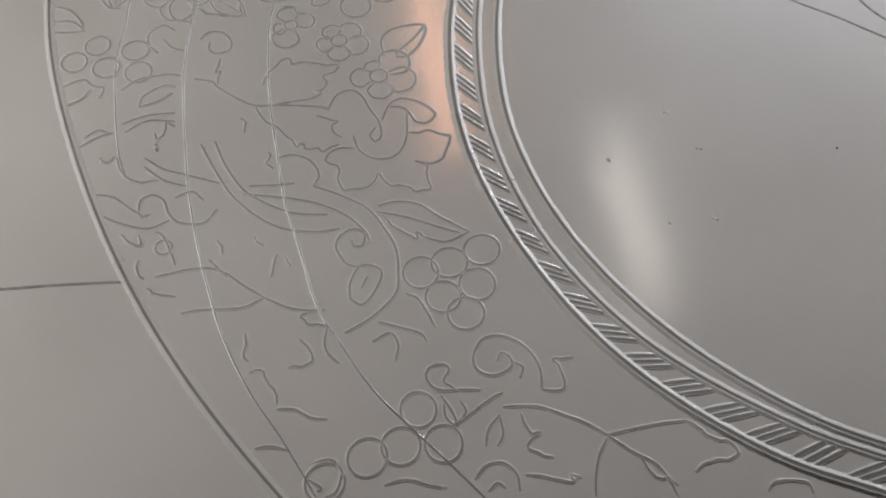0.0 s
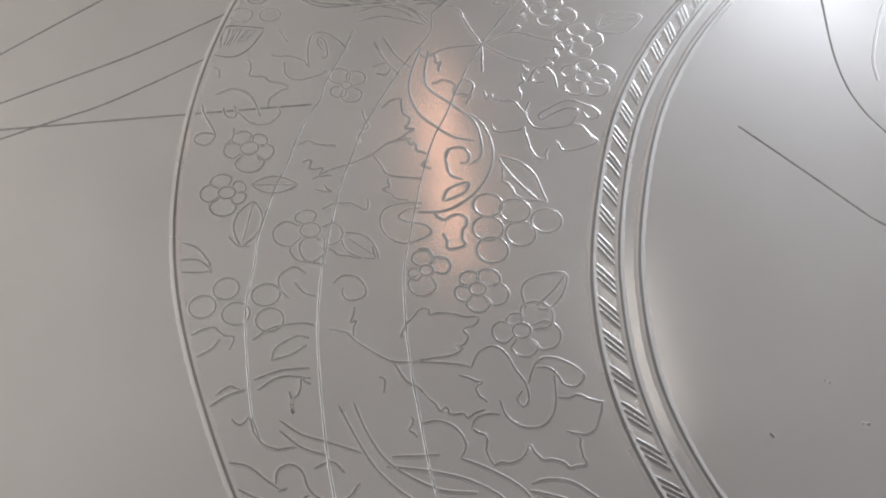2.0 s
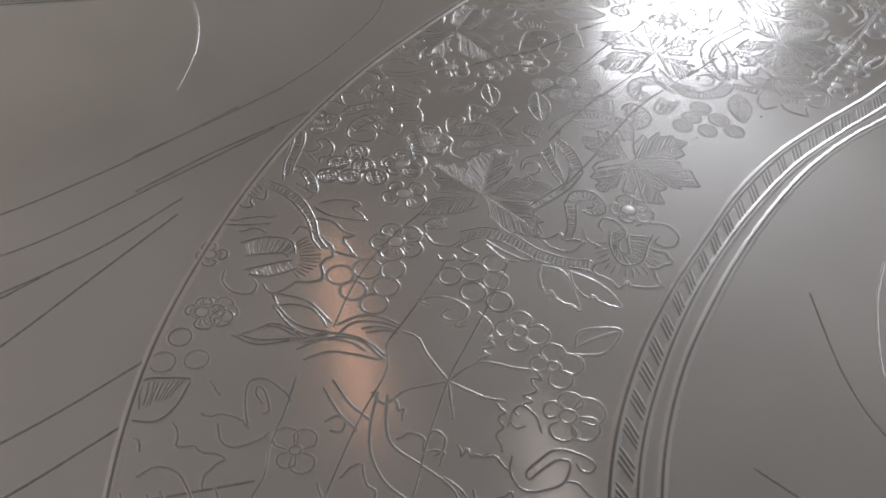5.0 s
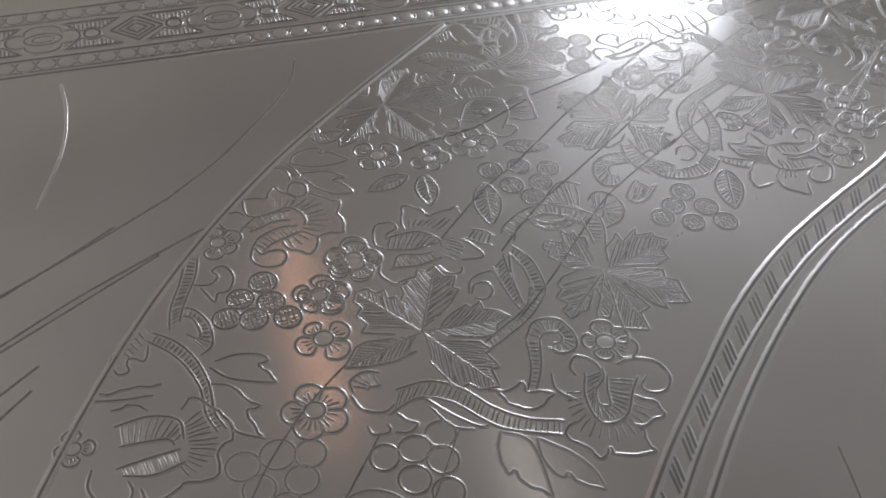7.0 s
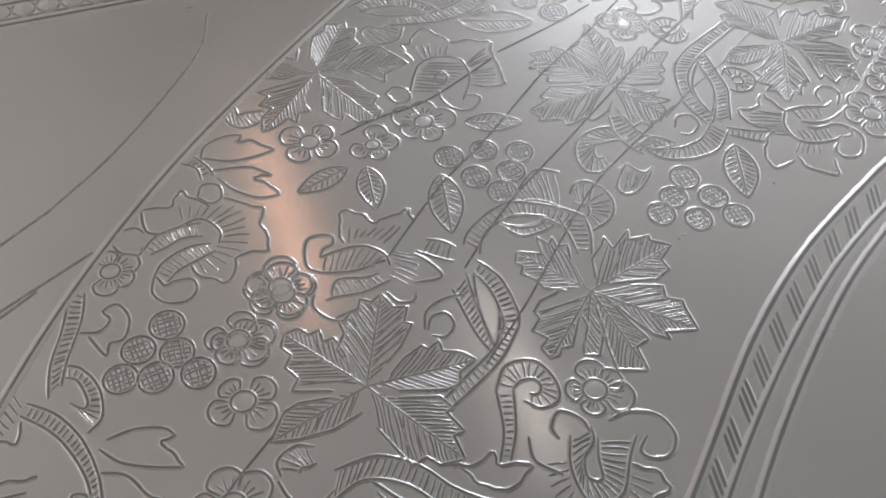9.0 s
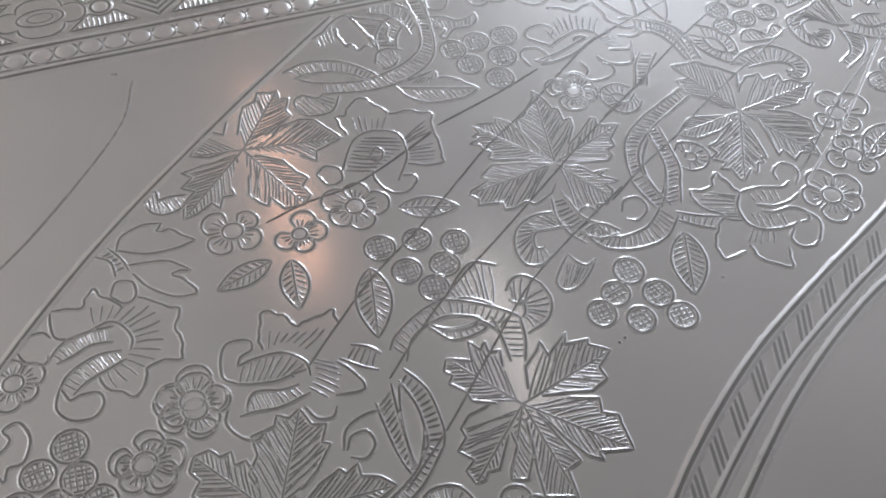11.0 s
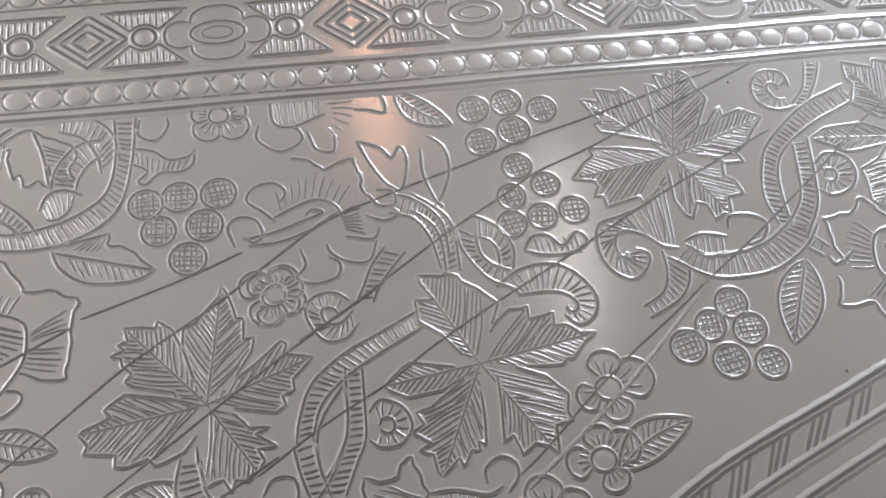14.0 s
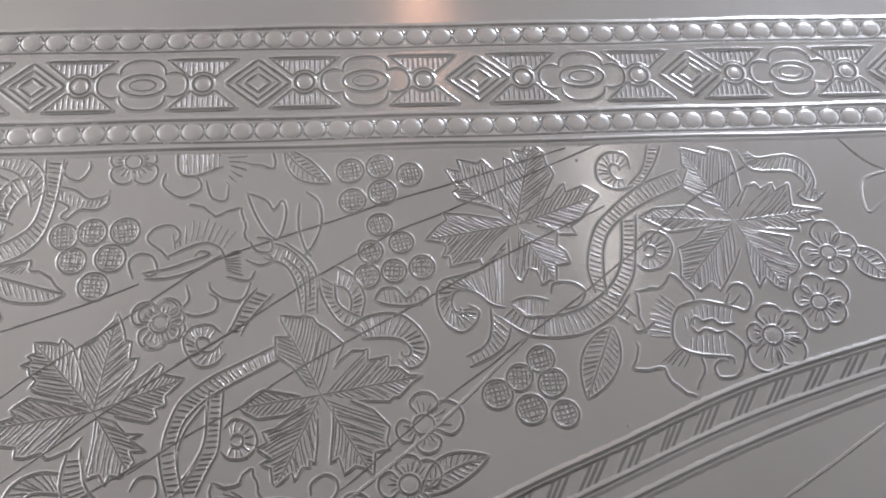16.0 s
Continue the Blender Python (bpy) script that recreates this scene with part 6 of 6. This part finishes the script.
edge((-57.1, -322.1), (-56, -326.1), (-54.2, -325.9), (-57.2, -327.8), (-55.7, -329), (-53.2, -330.3), done=False)
cut((-63.4, -327), (-62.5, -324.2), (-60.3, -322.1), done=False)
cut((-60.4, -322.6), (-60.4, -325.5), (-61.6, -327.2), done=False)
edge((-58.1, -332.3), (-53.1, -333.9), (-50.6, -334.7), (-51.2, -333.3), (-49.5, -334), done=False)
edge((-39.7, -332.2), (-38.3, -335.6), (-36.1, -335.9), (-35.1, -337.4), done=False)
inside()
grapes(3.1, (-73.1, -319.4), (-69.9, -325.6), (-76.6, -325.1), (-82, -326.2), (-88.9, -329.3), hatched=False, done=False)
cut((-72.3, -298.2), (-70.5, -299.5), (-69.1, -303), (-68.4, -305.2), done=False)
cut((-77.7, -302.9), (-74, -304.5), (-70.9, -306), (-70.2, -307.6), done=False)
cut((-79, -306.4), (-76, -305.2), (-74.9, -307.5), (-75.7, -310.5), done=False)
cut((-66, -332.1), (-63.9, -330.1), (-61.2, -330), (-59.4, -332.1), (-59.4, -334.8), done=False)
cut((-79.9, -331), (-76.4, -330.6), (-73, -332), (-70.5, -332.8), done=False)
cut((-64.2, -334.2), (-62.6, -333), (-61.5, -334.1), done=False)
cut((-21.6, -340.2), (-20.3, -339), (-17.6, -339), (-15.1, -339.8), (-14.8, -341.6), done=False)
inside("vine_leaf", "vine leaf traced in outline only")
cut((-96.4, -295.6), (-99.8, -292.7), (-102.6, -290), (-105.5, -288.5), (-109.4, -288.3), (-112.3, -288.7), (-114.7, -288.9), done=False)
cut((-96.4, -295.6), (-92.5, -298.1), (-88.7, -299.2), (-86.4, -299.3), done=False)
cut((-96.4, -295.6), (-100, -297), (-103.8, -296.8), (-107.6, -296.5), (-110.4, -296.7), done=False)
cut((-105.4, -286.8), (-104, -288.7), (-102.7, -290.6), done=False)
edge((-89.3, -299.6), (-90.7, -300), (-89.4, -301.8), (-86.2, -302.5), done=False)
cut((-86.2, -302.5), (-86.9, -305.3), (-86.6, -307.4), (-84.9, -309.7), done=False)
edge((-91, -304.2), (-89.7, -305.9), (-89, -308.6), (-90.9, -309.4), (-93.2, -309.1), done=False)
edge((-99.6, -309.2), (-97.3, -309), (-96.6, -311.6), (-95.3, -313.8), (-95.4, -315.3), done=False)
cut((-95.5, -316.2), (-92.8, -316.6), (-90.2, -318.4), (-87.6, -319), done=False)
edge((-99.8, -301.9), (-100.4, -306), (-99.6, -307.2), done=False)
inside()
cut((-99.4, -322.3), (-96.7, -322.3), (-94.1, -323.4), done=False)
cut((-90.4, -325.9), (-87.7, -325.8), (-86.2, -327.9), (-87.3, -330.9), (-89.1, -331.5), done=False)
cut((-91.4, -328.5), (-89.4, -330.2), (-90.3, -330.5), done=False)
grapes(1.4, (-113.2, -283.2), hatched=False, done=False)
cut((-120.6, -279.4), (-119.1, -281.4), (-117.1, -282.3), (-117.6, -279.8), done=False)
cut((-114.7, -279.7), (-113.2, -281), (-111.7, -285.3), (-111.3, -287.1), done=False)
edge((-117.6, -285.1), (-117.5, -288.5), (-116.6, -289.2), done=False)
edge((-103.9, -282.9), (-103, -286), done=False)
edge((-97.5, -283.2), (-96.1, -285.2), done=False)
edge((-95, -291.7), (-94.4, -289.5), (-93.7, -287.3), done=False)
edge((-92.3, -288), (-91.5, -289.9), done=False)
edge((-116.1, -291), (-115.1, -292.2), (-111.3, -293.3), done=False)
guide((0.7, -51.7), (15.3, -47), (24.8, -43.3))
guide((2.1, -64), (7.5, -59.8), (20.7, -51.4), (30.5, -44.3), (38.6, -39.1), (51.3, -34.6), (62, -31.2), (72, -27.7), (84.3, -24.2), (107.6, -16.9))
guide((32.2, -59.1), (41.1, -53.8), (49.2, -48.4), (57.6, -43), (66.2, -38.1), (72.8, -34.2), (82.8, -30.3), (95.5, -24.5), (114.6, -16.2))
guide((24.9, -78.5), (34.7, -72.3), (44.4, -67.2), (51.4, -62.5), (61.6, -56.8), (74.3, -50.2), (90.8, -41.3), (105.8, -34.1), (114.1, -30.1))
guide((61.1, -83.1), (65.1, -80.2), (73.2, -73.3), (80.6, -67.5), (89.3, -61.5), (97.1, -55.8), (106.3, -49.4), (113.5, -43.9), (120.9, -38.3), (132.4, -28.9), (146.7, -20.4))
guide((-96.9, -163.8), (-100.3, -172.1), (-104.1, -179.8), (-105.8, -185.9), (-108.5, -190.1), (-111.3, -197.1), (-113.5, -203.8), (-116.1, -210.1), (-118, -216.2), (-119.9, -223.3), (-120.5, -229), (-122.3, -239), (-122.1, -251.8), (-121.4, -261.3), (-120.1, -266.6))
guide((-61.6, -120.8), (-70, -127.8), (-77, -135.3), (-82.7, -143.2), (-87.9, -152.9))
guide((-59.7, -137.6), (-65.2, -144.4), (-69.1, -149.2), (-73.9, -154.7), (-78, -159.6), (-79.3, -166.2), (-85.9, -175.7), (-92.2, -186.2), (-96.8, -194.8), (-100, -203), (-102.4, -209.5), (-104.1, -215.8), (-106.1, -224.2), (-107.4, -231), (-106.7, -224.3), (-108, -233.4), (-108.9, -240.8), (-109.3, -248), (-109.3, -257.6), (-108.9, -269.4), (-108.2, -276.9), (-107.3, -284.2), (-105.6, -293.5), (-103.5, -302.4), (-99.8, -312.2), (-94.9, -321.6), (-90.4, -331.4))
guide((-46, -140.3), (-55, -153.5), (-63.3, -164.7), (-67.9, -171.3), (-74.8, -183.9), (-78.8, -192.8), (-82.4, -199.8), (-85.7, -209.2), (-88.2, -218.1), (-90.3, -226.5), (-92, -233.4), (-92.9, -245.9), (-92.9, -255.8), (-92.4, -265.3), (-91.6, -276.8), (-89.8, -286.6), (-87.7, -298.2), (-83.8, -307.3), (-79.9, -315), (-75.2, -321.5), (-69.1, -329.4), (-64.8, -335.2))
guide((4.3, -62.2), (-10.6, -74), (-21.1, -81.3), (-30.4, -89.5), (-36, -94.8))
guide((45.8, -51.1), (28.7, -61.7), (4.8, -78.2), (-9.1, -87.6), (-17.4, -94.3), (-24.3, -100.8))
guide((27.9, -76.1), (14.4, -83.9), (4.1, -90.6), (-5.4, -99.3), (-17.4, -110.9), (-27.6, -119.6))
guide((-0.1, -52.7), (-16.9, -60.5), (-28, -62.5), (-35.6, -64.7))
scribed((-15.8, -202.4), (-5.6, -216.6), (3.9, -230.2))
scribed((17.3, -162.1), (13.1, -183.9), (13.1, -198.5), (17.5, -211.0))
scratch((-108.2, -19.8), (-107.5, -31.8), (-109.2, -46.2), (-115.0, -63.8))
scribed((-51.9, -23.1), (-56.8, -35.4), (-74.1, -55.2), (-88.1, -67.2))
scratch((139.3, -88.0), (149.9, -82.0), (160.6, -75.6))
scribed((164.2, -16.2), (169.0, -21.7), (175.3, -25.1))
scratch((173.8, -23.8), (167.3, -26.2), (166.9, -33.1), (171.5, -30.1))
scratch((39.6, -156.2), (31.0, -167.5), (22.5, -183.4), (20.4, -191.9))
scratch((61.8, -85.3), (78.5, -72.6), (98.0, -55.0))
speck((-55.3, -20.3))
speck((-54.7, -20.5))
speck((-18.1, -266.3))
speck((-14.1, -275.2))
speck((-31.7, -275.6))
speck((-15.5, -290.9))
speck((-24.1, -290.4))
speck((-14.9, -274.9))
speck((-16.1, -290.5))
speck((11.2, -278.5))
speck((-18.7, -265.9))
speck((-31.9, -275.2))
speck((112.9, -74.0))
speck((109.6, -19.8))
speck((36.0, -99.8))
speck((13.5, -106.1))
speck((14.7, -105.6))

pencil((-232.5, -129.6), (-175.2, -111.8), (-155.3, -105.6), (-134.3, -94.9), (-116.2, -84.1), (-100, -73.5))
pencil((-230.8, -143.9), (-173.8, -125.1), (-148, -116.6), (-119.8, -100.3), (-92, -84))
pencil((-227.2, -163), (-172.3, -138.8), (-153.9, -130.7), (-134.3, -120.5), (-116, -107))
pencil((-226.3, -166.9), (-172.1, -141.1), (-157.6, -134.2), (-141, -124))
pencil((-216.7, -197), (-170.1, -159.2), (-153.1, -145.4), (-134.3, -128), (-117.4, -112.4))
pencil((-222.4, -202.9), (-168.2, -177.2), (-146.1, -166.7), (-126.1, -154.9))
pencil((-222.5, -211.1), (-167, -188.4), (-151.1, -181.9), (-130.6, -170))
pencil((-227.1, -189.3), (-167.1, -188), (-134.1, -187.3), (-107.7, -186.9))
pencil((-200.7, -284.6), (-140.8, -287.8), (-131.3, -288.3), (-120.4, -289.2))
pencil((-88.1, -67.2), (-106.3, -78.3), (-126.7, -89.9))
pencil((-82.4, -78.6), (-107, -91), (-126.6, -103))
scribed((3.9, -230.2), (14.7, -240.7), (22.3, -246.5), (30.3, -253.4), (44, -265))
scribed((17.5, -211), (22, -226), (28.6, -242.6), (32.1, -248.7), (40, -259))
